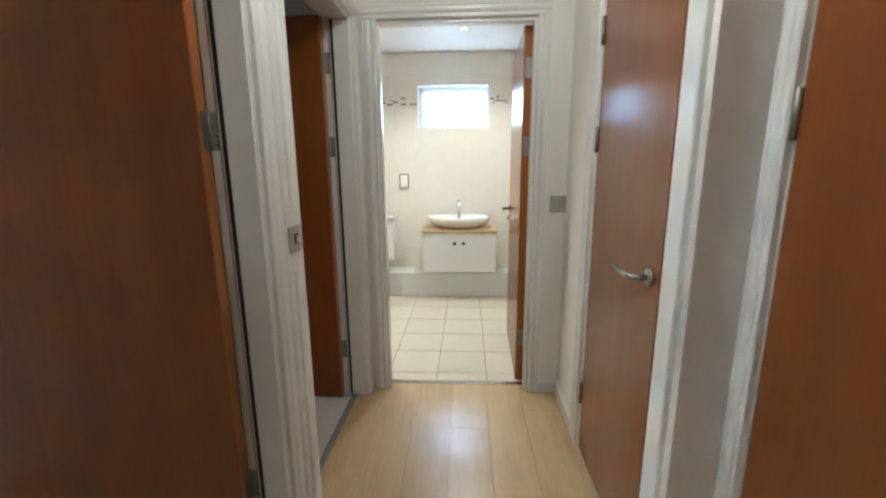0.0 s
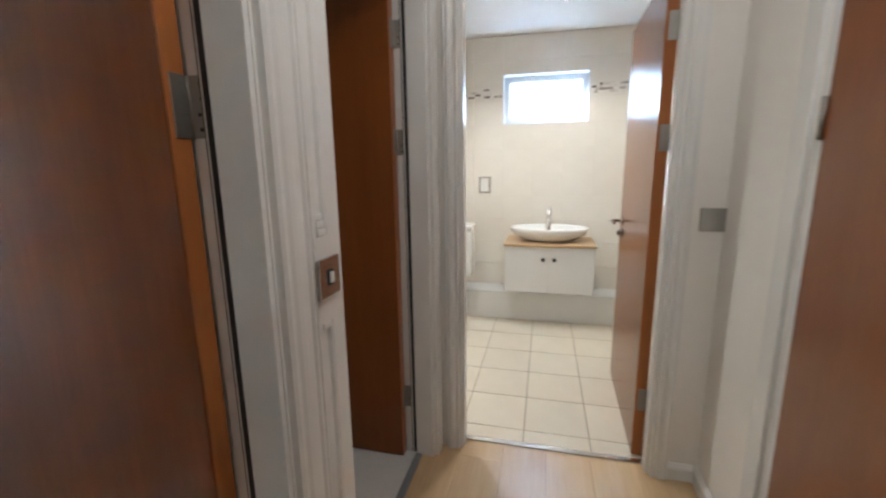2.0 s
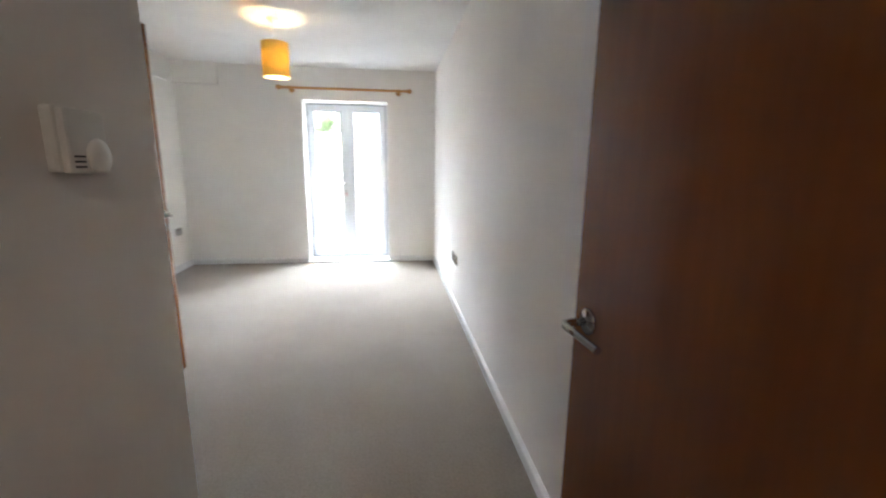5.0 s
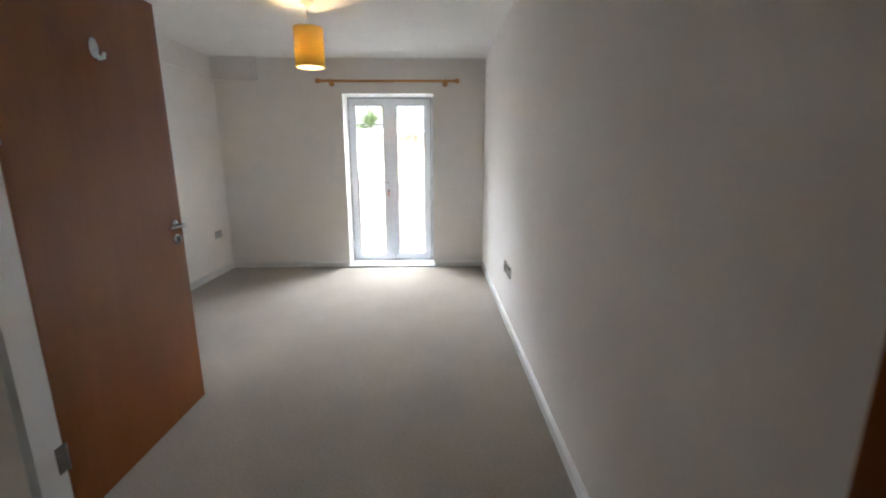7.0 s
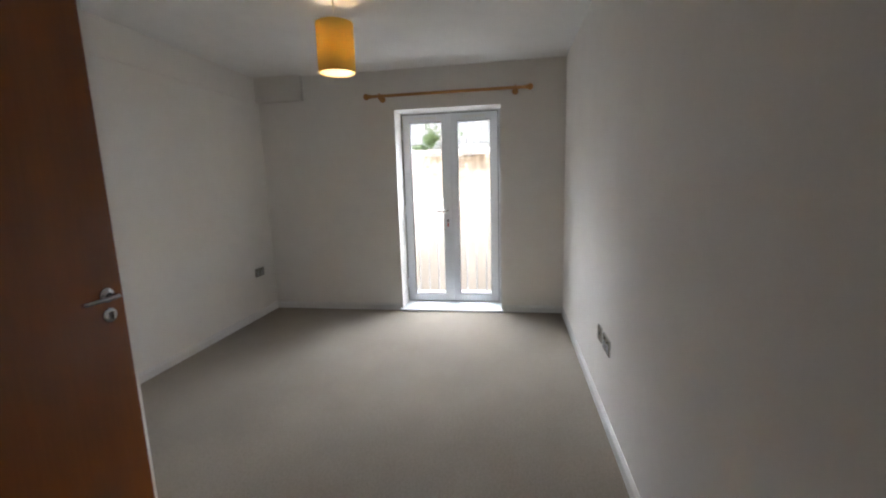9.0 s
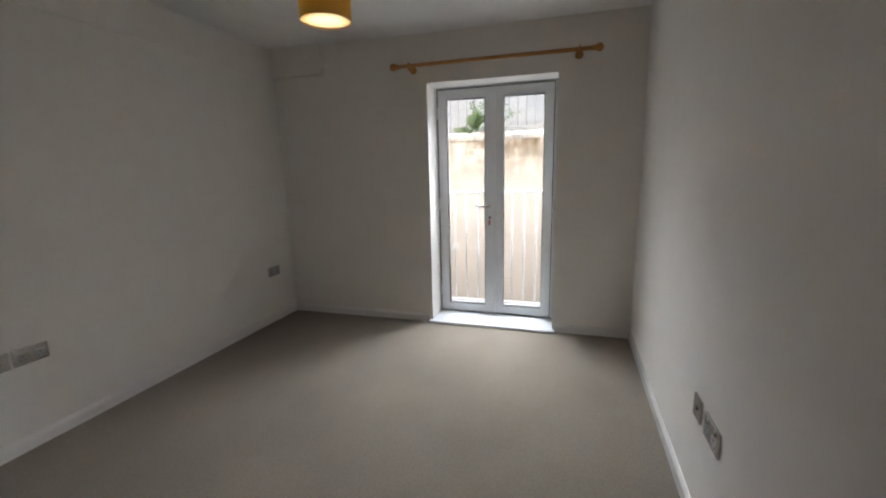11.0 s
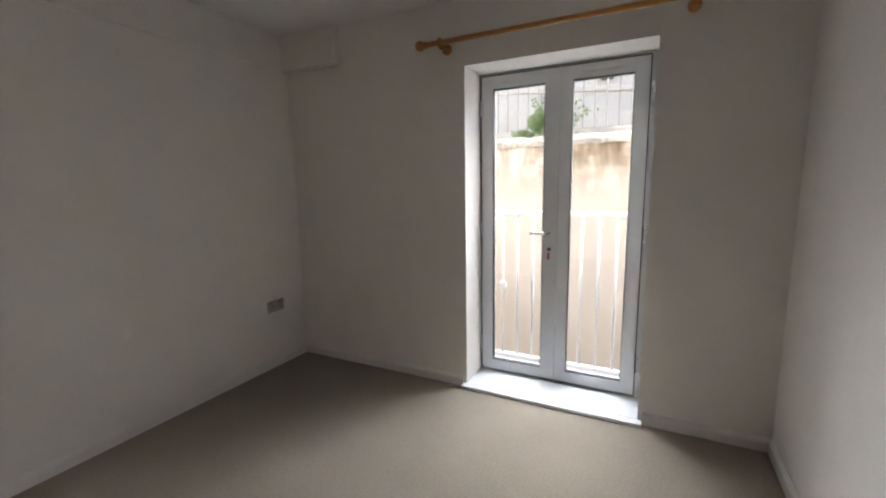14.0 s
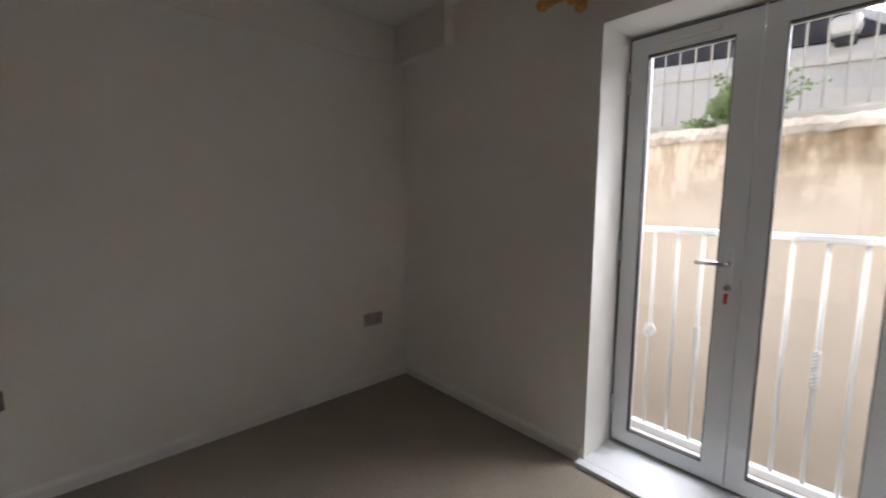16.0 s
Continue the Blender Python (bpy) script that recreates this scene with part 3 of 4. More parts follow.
def french_door():
    d = thing("window_1", "white french doors with clear double glazing", "french door", Matrix(), "structure")
    y0, y1, z0, z1 = RY0 + 0.001, RY1 - 0.001, 0.02, RZ - 0.001
    part("outer_frame", boxes((FX - 0.07, FX - 0.005, y0, y0 + 0.005, z0, z1), (FX - 0.07, FX + 0.006, y1 - 0.028, y1, z0, z1), (FX - 0.07, FX - 0.005, y0 + 0.005, y1 - 0.028, z1 - 0.010, z1), (FX - 0.07, FX - 0.005, y0 + 0.005, y1 - 0.028, z0, z0 + 0.010)), UPVC, d)
    for k, (a, b, g0, g1) in enumerate(((y0 + 0.007, 0.7885, 0.364, 0.700), (0.7915, y1 - 0.030, 0.863, 1.196))):
        leaf = part("leaf", boxes((FX - 0.06, FX + 0.008, a, g0, 0.032, 2.015), (FX - 0.06, FX + 0.008, g1, b, 0.032, 2.015), (FX - 0.06, FX + 0.008, g0, g1, 0.032, 0.107), (FX - 0.06, FX + 0.008, g0, g1, 1.932, 2.015)), UPVC, d)
        # proud black strip draws the leaf's seal together with its dark gap
        part("edge_seal_gap", boxes((FX + 0.002, FX + 0.0087, *((a - 0.002, a + 0.004) if k == 0 else (b - 0.004, b + 0.002)), 0.030, 2.017), (FX + 0.002, FX + 0.0087, a + 0.004, b - 0.004, 2.012, 2.018), (FX + 0.002, FX + 0.0087, a + 0.004, b - 0.004, 0.030, 0.034)), RUBBER, leaf, "thin black line for the seal and shaded gap round the leaf")
        part("gasket", boxes((FX - 0.03, FX + 0.0085, g0, g0 + 0.004, 0.107, 1.932), (FX - 0.03, FX + 0.0085, g1 - 0.004, g1, 0.107, 1.932), (FX - 0.03, FX + 0.0085, g0 + 0.004, g1 - 0.004, 0.107, 0.111), (FX - 0.03, FX + 0.0085, g0 + 0.004, g1 - 0.004, 1.926, 1.932)), RUBBER, leaf, "black glazing gasket")
        pane = part("pane", box(FX - 0.034, FX - 0.012, g0 + 0.003, g1 - 0.003, 0.109, 1.929), GLASS, leaf, "clear double glazed pane")
        pane.visible_shadow = False
        part("trickle_vent", box(FX + 0.008, FX + 0.019, (g0 + g1) / 2 - 0.115, (g0 + g1) / 2 + 0.115, 1.963, 1.984, bevel=0.004), PLASTIC, leaf, "white trickle vent cover")
        for z in (0.23, 1.03, 1.82):
            yy = a + 0.004 if k == 0 else b + 0.012
            knuckles = bmesh.new()
            for q in range(5):
                tube(knuckles, [(FX + 0.012, yy, z - 0.05 + q * 0.02), (FX + 0.012, yy, z - 0.033 + q * 0.02)], 0.009, 10)
            part("hinge", add_box(knuckles, FX + 0.004, FX + 0.012, yy - 0.004, yy + 0.004, z - 0.05, z + 0.047), UPVC, leaf, "white knuckled hinge")
    h = part("handle", box(FX + 0.008, FX + 0.018, 0.729, 0.757, 0.93, 1.08, bevel=0.006), UPVC, d)
    part("lever", tube(bmesh.new(), [(FX + 0.015, 0.743, 1.018), (FX + 0.05, 0.743, 1.018), (FX + 0.055, 0.733, 1.018), (FX + 0.055, 0.628, 1.018)], 0.009), STEEL, h)
    part("lock_cylinder", lathe(bmesh.new(), [(0.012, 0), (0.012, 0.02)], 14, pose(FX + 0.006, 0.745, 0.915, 0, 90, 0)), STEEL, h)
    part("key_tag", box(FX + 0.03, FX + 0.036, 0.738, 0.752, 0.85, 0.895, bevel=0.002), RED, h, "red key tag")
    return d


french_door()
solid("sill", add_box(box(FX - 0.005, BX0 + 0.002, RY0 + 0.001, RY1 - 0.001, 0.001, 0.022), BX0 + 0.002, BX0 + 0.055, RY0 - 0.02, RY1 + 0.02, 0.001, 0.022, bevel=0.003), UPVC, "white painted threshold board in the reveal", "sill", "structure")

# curtain pole
pole = thing("curtain_pole", "orange pine curtain pole with ball finials", "curtain pole")
part("rod", tube(bmesh.new(), [(-6.962, 0.075, 2.148), (-6.962, 1.535, 2.148)], 0.0145, 14), PINE, pole)
for y, s in ((0.068, -1), (1.542, 1)):
    part("finial", lathe(bmesh.new(), [(0.015, -0.012), (0.02, -0.008), (0.02, 0.0), (0.013, 0.004), (0.022, 0.014), (0.029, 0.03), (0.029, 0.042), (0.021, 0.056), (0.006, 0.063)], 18, pose(-6.962, y, 2.148, -90 * s, 0, 0)), PINE, pole)
for y in (0.165, 1.445):
    br = part("bracket", lathe(bmesh.new(), [(0.03, 0), (0.03, 0.01), (0.016, 0.016), (0.012, 0.05), (0.014, 0.075), (0.02, 0.082)], 16, pose(BX0, y, 2.134, 0, 90, 0)), PINE, pole)
    part("ring", tube(bmesh.new(), [(-6.962 + 0.022 * math.cos(a), y, 2.148 + 0.022 * math.sin(a)) for a in (k * math.pi / 8 for k in range(17))], 0.006, 8, cap=False), PINE, br)

# pendant lamp
LX, LY = -5.37, 0.407
pend = thing("pendant_lamp", "mustard drum pendant lamp, lit, hanging from the ceiling", "ceiling lamp", pose(LX, LY, 0))
part("ceiling_rose", lathe(bmesh.new(), [(0.05, CEILING), (0.05, CEILING - 0.008), (0.035, CEILING - 0.022), (0.012, CEILING - 0.03), (0.008, CEILING - 0.04)][::-1]), PLASTIC, pend)
part("flex", tube(bmesh.new(), [(0, 0, CEILING - 0.03), (0, 0, 2.16)], 0.0035, 8), PLASTIC, pend)
shade_bm = bmesh.new()
rings = [[shade_bm.verts.new((r * math.cos(2 * math.pi * j / 40), r * math.sin(2 * math.pi * j / 40), z)) for j in range(40)] for r, z in ((0.105, 1.958), (0.105, 2.226), (0.1035, 2.226), (0.1035, 1.958))]
for a, b in zip(rings, rings[1:] + rings[:1]):
    for j in range(40):
        shade_bm.faces.new((a[j], a[(j + 1) % 40], b[(j + 1) % 40], b[j])).smooth = True
part("shade", shade_bm, SHADE, pend, "mustard fabric drum shade")
part("diffuser", lathe(bmesh.new(), [(0.102, 1.962), (0.102, 1.965), (0.05, 1.9655)], 40), DIFFUSER, pend, "white diffuser disc")
part("bulb", lathe(bmesh.new(), [(0.013, 2.15), (0.014, 2.13), (0.03, 2.10), (0.032, 2.08), (0.024, 2.055), (0.008, 2.045)]), glow("bulb_glow", (1, 0.85, 0.6), 6), pend)


# skirting boards
SKIRT = [(0, 0), (0.015, 0), (0.015, 0.048), (0.012, 0.057), (0.008, 0.061), (0.004, 0.068), (0, 0.07)]


def skirting(p, q, out):
    p, q = Vector((*p, 0)), Vector((*q, 0))
    return solid("baseboard", extrude_profile(bmesh.new(), SKIRT, p, (*out, 0), (0, 0, 1), (q - p).normalized(), (q - p).length), GLOSS, "white gloss painted skirting board", "skirting board", "structure")


skirting((BX0, BY1), (LW - 0.02, BY1), (0, -1)).matrix_world = SKEW
skirting((BX0, BY0), (-4.27, BY0), (0, 1))
skirting((BX0, BY0 + 0.015), (BX0, RY0 - 0.022), (1, 0))
skirting((BX0, RY1 + 0.022), (BX0, BY1 - 0.015), (1, 0))
skirting((-4.27, BY0 + 0.015), (-4.27, -0.04), (-1, 0))
skirting((HX1, 2.484), (HX1, END0), (-1, 0))
skirting((-0.442, END0), (HX1 - 0.015, END0), (0, -1))
skirting((LW - 0.02, LOBBY_Y), (LOBBY_X, LOBBY_Y), (0, 1))


# ---- sockets and switches ----
def plate(name, label, cat, m, w, h, cells, mat=None, rocker=True):
    """A wall plate in local x (across) and z (up), proud along -y."""
    t = thing(name, label, cat, m)
    part("plate", box(-w / 2, w / 2, -0.009, 0, -h / 2, h / 2, bevel=0.0025), mat or PLATE, t)
    for cx, kind in cells:
        if kind == "rocker":
            rs = part("rocker_surround", box(cx - 0.011, cx + 0.011, -0.0105, -0.009, -0.016, 0.016, bevel=0.0006), RUBBER, t, "black insert round the rocker")
            part("rocker", box(cx - 0.007, cx + 0.007, -0.0145, -0.0105, -0.011, 0.011, bevel=0.0018), PLASTIC, rs, "white rocker")
        elif kind == "socket":
            so = part("socket_face", box(cx - 0.022, cx + 0.022, -0.0105, -0.009, -0.030, 0.012, bevel=0.001), GREY_PLASTIC, t, "grey socket insert")
            for dx, dz, sw, sh in ((0, 0.002, 0.004, 0.008), (-0.011, -0.018, 0.0065, 0.004), (0.011, -0.018, 0.0065, 0.004)):
                part("pin_slot", box(cx + dx - sw / 2, cx + dx + sw / 2, -0.0115, -0.0106, dz - sh / 2, dz + sh / 2), RUBBER, so)
            part("rocker", box(cx - 0.006, cx + 0.006, -0.013, -0.009, 0.018, 0.034, bevel=0.0015), STEEL, t, "steel rocker switch")
        elif kind == "outlet":
            part("outlet", box(cx - 0.007, cx + 0.007, -0.012, -0.009, -0.007, 0.007, bevel=0.002), RUBBER, t, "dark outlet opening")
    return t


plate("light_switch", "satin steel light switch set into the moulding", "light switch", pose(HX0 + 0.0185, 1.908, 1.065, 0, 0, 90), 0.082, 0.082, [(0.0, "rocker")])
plate("light_switch", "satin steel blank wall plate beside the bathroom door", "wall plate", pose(-0.365, END0, 1.083, 0, 0, 0), 0.098, 0.086, [])
plate("double_socket", "satin steel double power socket low on the wall", "power socket", pose(-6.785, BY0, 0.462, 0, 0, 180), 0.146, 0.086, [(-0.036, "socket"), (0.036, "socket")])
plate("double_socket", "satin steel double power socket low on the wall", "power socket", pose(-4.967, BY0, 0.478, 0, 0, 180), 0.146, 0.086, [(-0.036, "socket"), (0.036, "socket")])
plate("aerial_socket", "satin steel aerial plate beside a socket", "aerial socket", pose(-4.838, BY0, 0.478, 0, 0, 180), 0.086, 0.086, [(0.0, "outlet")])
plate("aerial_socket", "satin steel aerial plate beside a socket", "aerial socket", pose(-5.318, BY1 - 0.0095, 0.445, 0, 0, 0), 0.086, 0.086, [(0.0, "outlet")])
plate("double_socket", "satin steel double power socket low on the wall", "power socket", pose(-5.155, BY1 - 0.0104, 0.445, 0, 0, 0), 0.146, 0.086, [(-0.036, "socket"), (0.036, "socket")])

# bathroom fittings
van = thing("vanity_unit", "white two-door wall-hung vanity unit", "vanity unit")
part("carcass", box(-1.262, -0.585, 4.432, BATH_Y - 0.01, 0.30, 0.672), MELAMINE, van)
for a, b, kx in ((-1.262, -0.925, -0.965), (-0.922, -0.585, -0.882)):
    dr = part("door", box(a, b, 4.412, 4.430, 0.30, 0.672, bevel=0.002), MELAMINE, van)
    part("knob", lathe(bmesh.new(), [(0.006, 0), (0.006, 0.012), (0.015, 0.016), (0.015, 0.022), (0.007, 0.025)], 14, pose(kx, 4.412, 0.575, 90, 0, 0)), RUBBER, dr, "small dark knob")
solid("worktop", box(-1.275, -0.572, 4.395, BATH_Y - 0.002, 0.6725, 0.692, bevel=0.003), OAK, "pale oak worktop on the vanity unit", "worktop")
basin = thing("basin", "white oval ceramic countertop basin", "basin", pose(-0.93, 4.62, 0.692))
bb = bmesh.new()
prof = [(0.14, 0.0), (0.20, 0.012), (0.27, 0.045), (0.305, 0.085), (0.31, 0.108), (0.303, 0.112), (0.29, 0.10), (0.25, 0.055), (0.17, 0.03), (0.03, 0.024)]
lathe(bb, prof, 40, Matrix.Diagonal((1, 0.62, 1, 1)))
part("bowl", bb, CERAMIC, basin)
part("overflow", lathe(bmesh.new(), [(0.011, 0), (0.011, 0.004)], 14, pose(0, 0.172, 0.085, 60, 0, 0)), HINGE, basin)
tap = thing("tap", "chrome monobloc mixer tap behind the basin", "tap", pose(-0.93, 4.80, 0.692))
part("body", lathe(bmesh.new(), [(0.027, 0), (0.027, 0.008), (0.023, 0.012), (0.023, 0.235), (0.019, 0.242)], 18), CHROME, tap)
part("spout", tube(bmesh.new(), [(0, -0.01, 0.18), (0, -0.07, 0.175), (0, -0.12, 0.165), (0, -0.125, 0.15)], 0.016, 12), CHROME, tap)
part("lever", box(-0.012, 0.012, -0.075, 0.02, 0.244, 0.266, bevel=0.006), CHROME, tap)


# bathroom window
bw = thing("window_2", "small high white bathroom window with frosted glass", "window", Matrix(), "structure")
wx0, wx1, wz0, wz1 = BW
wy = BATH_Y + 0.09
part("window_frame", boxes((wx0 + 0.001, wx0 + 0.05, wy, wy + 0.05, wz0 + 0.001, wz1 - 0.001), (wx1 - 0.05, wx1 - 0.001, wy, wy + 0.05, wz0 + 0.001, wz1 - 0.001),
     (wx0 + 0.05, wx1 - 0.05, wy, wy + 0.05, wz0 + 0.001, wz0 + 0.05), (wx0 + 0.05, wx1 - 0.05, wy, wy + 0.05, wz1 - 0.05, wz1 - 0.001)), UPVC, bw)
pane = part("pane", box(wx0 + 0.05, wx1 - 0.05, wy + 0.015, wy + 0.035, wz0 + 0.05, wz1 - 0.05), FROST, bw, "frosted glass pane")
pane.visible_shadow = False
part("reveal_lining", boxes((wx0 - 0.001, wx0 + 0.004, BATH_Y - 0.008, wy, wz0, wz1), (wx1 - 0.004, wx1 + 0.001, BATH_Y - 0.008, wy, wz0, wz1), (wx0 + 0.004, wx1 - 0.004, BATH_Y - 0.008, wy, wz0, wz0 + 0.004), (wx0 + 0.004, wx1 - 0.004, BATH_Y - 0.008, wy, wz1 - 0.004, wz1)), UPVC, bw)
solid("backdrop_bath", box(-2.6, 0.8, 7.2, 7.25, 0.0, 4.0), glow("white_overcast", (0.78, 0.91, 1.0), 0.018), "plain white overcast sky beyond the bathroom window", "backdrop", "structure")

# toilet, mostly behind the door jamb
wc = thing("toilet", "white close-coupled ceramic toilet beside the vanity", "toilet", pose(-1.745, 4.60, 0))
part("cistern", box(-0.21, 0.21, -0.19, -0.005, 0.40, 0.795, bevel=0.03), CERAMIC, wc)
part("cistern_lid", box(-0.22, 0.22, -0.2, -0.003, 0.796, 0.830, bevel=0.012), CERAMIC, wc)
part("flush_button", lathe(bmesh.new(), [(0.02, 0.83), (0.02, 0.836), (0.016, 0.838)], 16, pose(0, -0.1, 0)), CHROME, wc)
part("pan", lathe(bmesh.new(), [(0.11, 0.0), (0.105, 0.04), (0.10, 0.15), (0.14, 0.28), (0.185, 0.37), (0.19, 0.40), (0.15, 0.40), (0.10, 0.30), (0.03, 0.24)], 28, pose(0, -0.42, 0) @ Matrix.Diagonal((1, 1.3, 1, 1))), CERAMIC, wc)
part("seat", lathe(bmesh.new(), [(0.13, 0.402), (0.195, 0.402), (0.2, 0.412), (0.195, 0.42), (0.13, 0.42)], 28, pose(0, -0.42, 0) @ Matrix.Diagonal((1, 1.28, 1, 1))), PLASTIC, wc)

# shaver point on the tiles
sh = thing("shaver_socket", "satin steel shaver point on the tiled wall", "shaver socket", pose(-1.485, BATH_Y - 0.008, 1.135))
part("plate", box(-0.05, 0.05, -0.009, 0, -0.072, 0.072, bevel=0.003), STEEL, sh)
part("face", box(-0.036, 0.036, -0.012, -0.009, -0.056, 0.058, bevel=0.002), PLASTIC, sh, "white insert")

# the second fitting is added, out of view, to carry the extra beam
for x, y in ((-0.875, 4.17), (-1.70, 3.60)):
    dl = thing("downlight", "recessed chrome ceiling downlight, lit", "downlight", pose(x, y, BATH_C), group="bathroom downlights")
    ring = bmesh.new()
    rr = [[ring.verts.new((r * math.cos(2 * math.pi * j / 28), r * math.sin(2 * math.pi * j / 28), z)) for j in range(28)] for r, z in ((0.041, -0.001), (0.041, -0.006), (0.026, -0.008), (0.022, -0.001))]
    for a, b in zip(rr, rr[1:] + rr[:1]):
        for j in range(28):
            ring.faces.new((a[j], a[(j + 1) % 28], b[(j + 1) % 28], b[j])).smooth = True
    part("bezel", ring, CHROME, dl)
    part("lens", lathe(bmesh.new(), [(0.021, -0.001), (0.021, -0.003), (0.008, -0.005)], 20), glow("downlight_glow", (1.0, 0.9, 0.75), 3), dl)

# bedroom small things
ch = thing("door_chime", "cream plastic door entry sounder on the wall", "door chime", pose(-2.262, LOBBY_Y, 1.297, 0, 0, 180))
part("base", box(-0.046, 0.036, -0.016, 0, -0.040, 0.046, bevel=0.005), PLASTIC, ch)
part("cover", box(-0.043, 0.038, -0.027, -0.0162, -0.042, 0.044, bevel=0.006), PLASTIC, ch)
part("sounder", lathe(bmesh.new(), [(0.024, 0.0), (0.024, 0.003), (0.020, 0.006), (0.008, 0.008)], 24, pose(0.014, -0.0265, -0.018, 90)), PLASTIC, ch, "round raised sounder")
for k in range(3):
    part("slot", box(-0.034, -0.014, -0.0282, -0.0271, -0.034 + k * 0.007, -0.0315 + k * 0.007), RUBBER, ch)
hook = thing("coat_hook", "white plastic adhesive hook on the door", "hook", pose(-3.80, 0.0275, 1.70))
part("back", lathe(bmesh.new(), [(0.021, 0), (0.021, 0.003), (0.018, 0.0055), (0.010, 0.0065)], 24, pose(0, 0, 0.007, -90) @ Matrix.Diagonal((1, 1.75, 1, 1))), PLASTIC, hook)
part("prong", tube(bmesh.new(), [(0, 0.004, -0.012), (0, 0.018, -0.03), (0, 0.032, -0.028), (0, 0.038, -0.008)], [0.009, 0.009, 0.008, 0.006], 10), PLASTIC, hook)

# thresholds
solid("threshold_bath", box(-1.309, -0.510, END0 + 0.055, END0 + 0.085, 0.0, 0.006, bevel=0.002), STEEL, "aluminium threshold strip at the bathroom door", "threshold strip", "structure")
solid("threshold_second_room", box(LW + 0.045, LW + 0.075, 2.003, 2.776, 0.0, 0.006, bevel=0.002), GREY_METAL, "grey metal carpet bar in the doorway", "threshold strip", "structure")
solid("threshold_bedroom", box(LW + 0.045, LW + 0.075, 0.922, 1.768, 0.0, 0.006, bevel=0.002), GREY_METAL, "grey metal carpet bar in the doorway", "threshold strip", "structure")

# ---- outside the french door ----
STREET = 1.78
solid("ground_lightwell", boxes((-8.45, BX0 - 0.35, -12, 12, -0.9, -0.6)), CONCRETE, "pale concrete floor of the lightwell", "ground", "structure")
solid("wall_outside_face", wall_mesh("y", -12, 12, BX0 - 0.46, BX0 - 0.352, -0.9, 3.4, [(RY0 - 0.01, RY1 + 0.01, 0.0, RZ + 0.01)]), RENDER, "rendered outer face of the building", "wall", "structure")
rw = solid("wall_retaining", wall_mesh("y", -12, 12, -8.75, -8.43, -0.9, 1.66), RENDER, "tan rendered retaining wall with damp stains", "wall", "structure")
cop = bmesh.new()
rnd = random.Random(4)
prev = None
for k in range(401):
    y = -6 + k * 0.03
    j = [rnd.uniform(-0.009, 0.009) for _ in range(6)]
    ringv = [cop.verts.new(p) for p in ((-8.77, y, 1.66), (-8.405 + j[0], y, 1.655 + j[1]), (-8.385 + j[2], y, 1.69 + j[3]), (-8.41 + j[4], y, 1.735 + j[5]), (-8.6, y, 1.75 + j[0]), (-8.77, y, 1.75))]
    if prev:
        for q in range(6):
            cop.faces.new((prev[q], prev[(q + 1) % 6], ringv[(q + 1) % 6], ringv[q]))
    prev = ringv
solid("coping", cop, COPING, "weathered white cement coping on the retaining wall", "coping", "structure")


def railing(name, label, x, y0, y1, z0, z1, step, start, r, mat, rail, high, foot):
    t = thing(name, label, "railing")
    part("top_rail", box(x - rail / 2, x + rail / 2, y0, y1, z1 - high, z1 + high, bevel=0.004), mat, t)
    part("bottom_rail", box(x - rail / 2, x + rail / 2, y0, y1, z0 - foot, z0 + foot, bevel=0.003), mat, t)
    y = start
    while y < y1:
        if y > y0:
            part("bar", tube(bmesh.new(), [(x, y, z0 + foot - 0.002), (x, y, z1 - high + 0.002)], r, 8), mat, t)
        y += step
    return t


bal = railing("balcony_railing", "white painted metal juliet balcony railing with twisted bars", -7.49, -0.05, 1.62, 0.083, 1.13, 0.1075, 0.06, 0.0088, WHITE_METAL, 0.04, 0.014, 0.018)
for y in (-0.04, 1.61):
    part("post", box(-7.51, -7.47, y - 0.02, y + 0.02, -0.3, 1.15, bevel=0.003), WHITE_METAL, bal)
kn = bmesh.new()
for a in range(4):
    tube(kn, [(-7.49 + 0.030 * math.sin(math.pi * k / 8) * math.cos(a * math.pi / 2 + k * 0.25), 0.3825 + 0.030 * math.sin(math.pi * k / 8) * math.sin(a * math.pi / 2 + k * 0.25), 0.565 + 0.085 * k / 8) for k in range(9)], 0.005, 6)
part("basket_knot", kn, WHITE_METAL, bal, "twisted basket knot")
for yy in (0.5975, 1.0275):
    tw = bmesh.new()
    for a in range(2):
        tube(tw, [(-7.49 + 0.009 * math.cos(a * math.pi + k * 0.8), yy + 0.009 * math.sin(a * math.pi + k * 0.8), 0.52 + 0.16 * k / 40) for k in range(41)], 0.007, 6)
    part("twist", tw, WHITE_METAL, bal, "twisted section of a bar")

solid("plinth", box(-8.76, -8.66, -12, 12, 1.74, 1.807, bevel=0.006), PLINTH, "grey concrete plinth below the street railing", "plinth", "structure")
railing("street_railing", "grey metal railing along the street", -8.70, -6, 6, STREET + 0.034, STREET + 1.05, 0.1, -5.98, 0.0058, GREY_METAL, 0.026, 0.018, 0.006)
solid("pavement", boxes((-9.6, -8.752, -12, 12, 1.3, STREET - 0.02)), CONCRETE, "pale concrete pavement behind the railing", "pavement", "structure")
solid("kerb", boxes((-9.72, -9.602, -12, 12, 1.3, STREET - 0.02)), CONCRETE, "pale concrete kerb", "kerb", "structure")
solid("ground", boxes((-400, -9.722, -400, 400, 1.2, STREET - 0.13)), ASPHALT, "asphalt street reaching into the distance", "road", "structure")


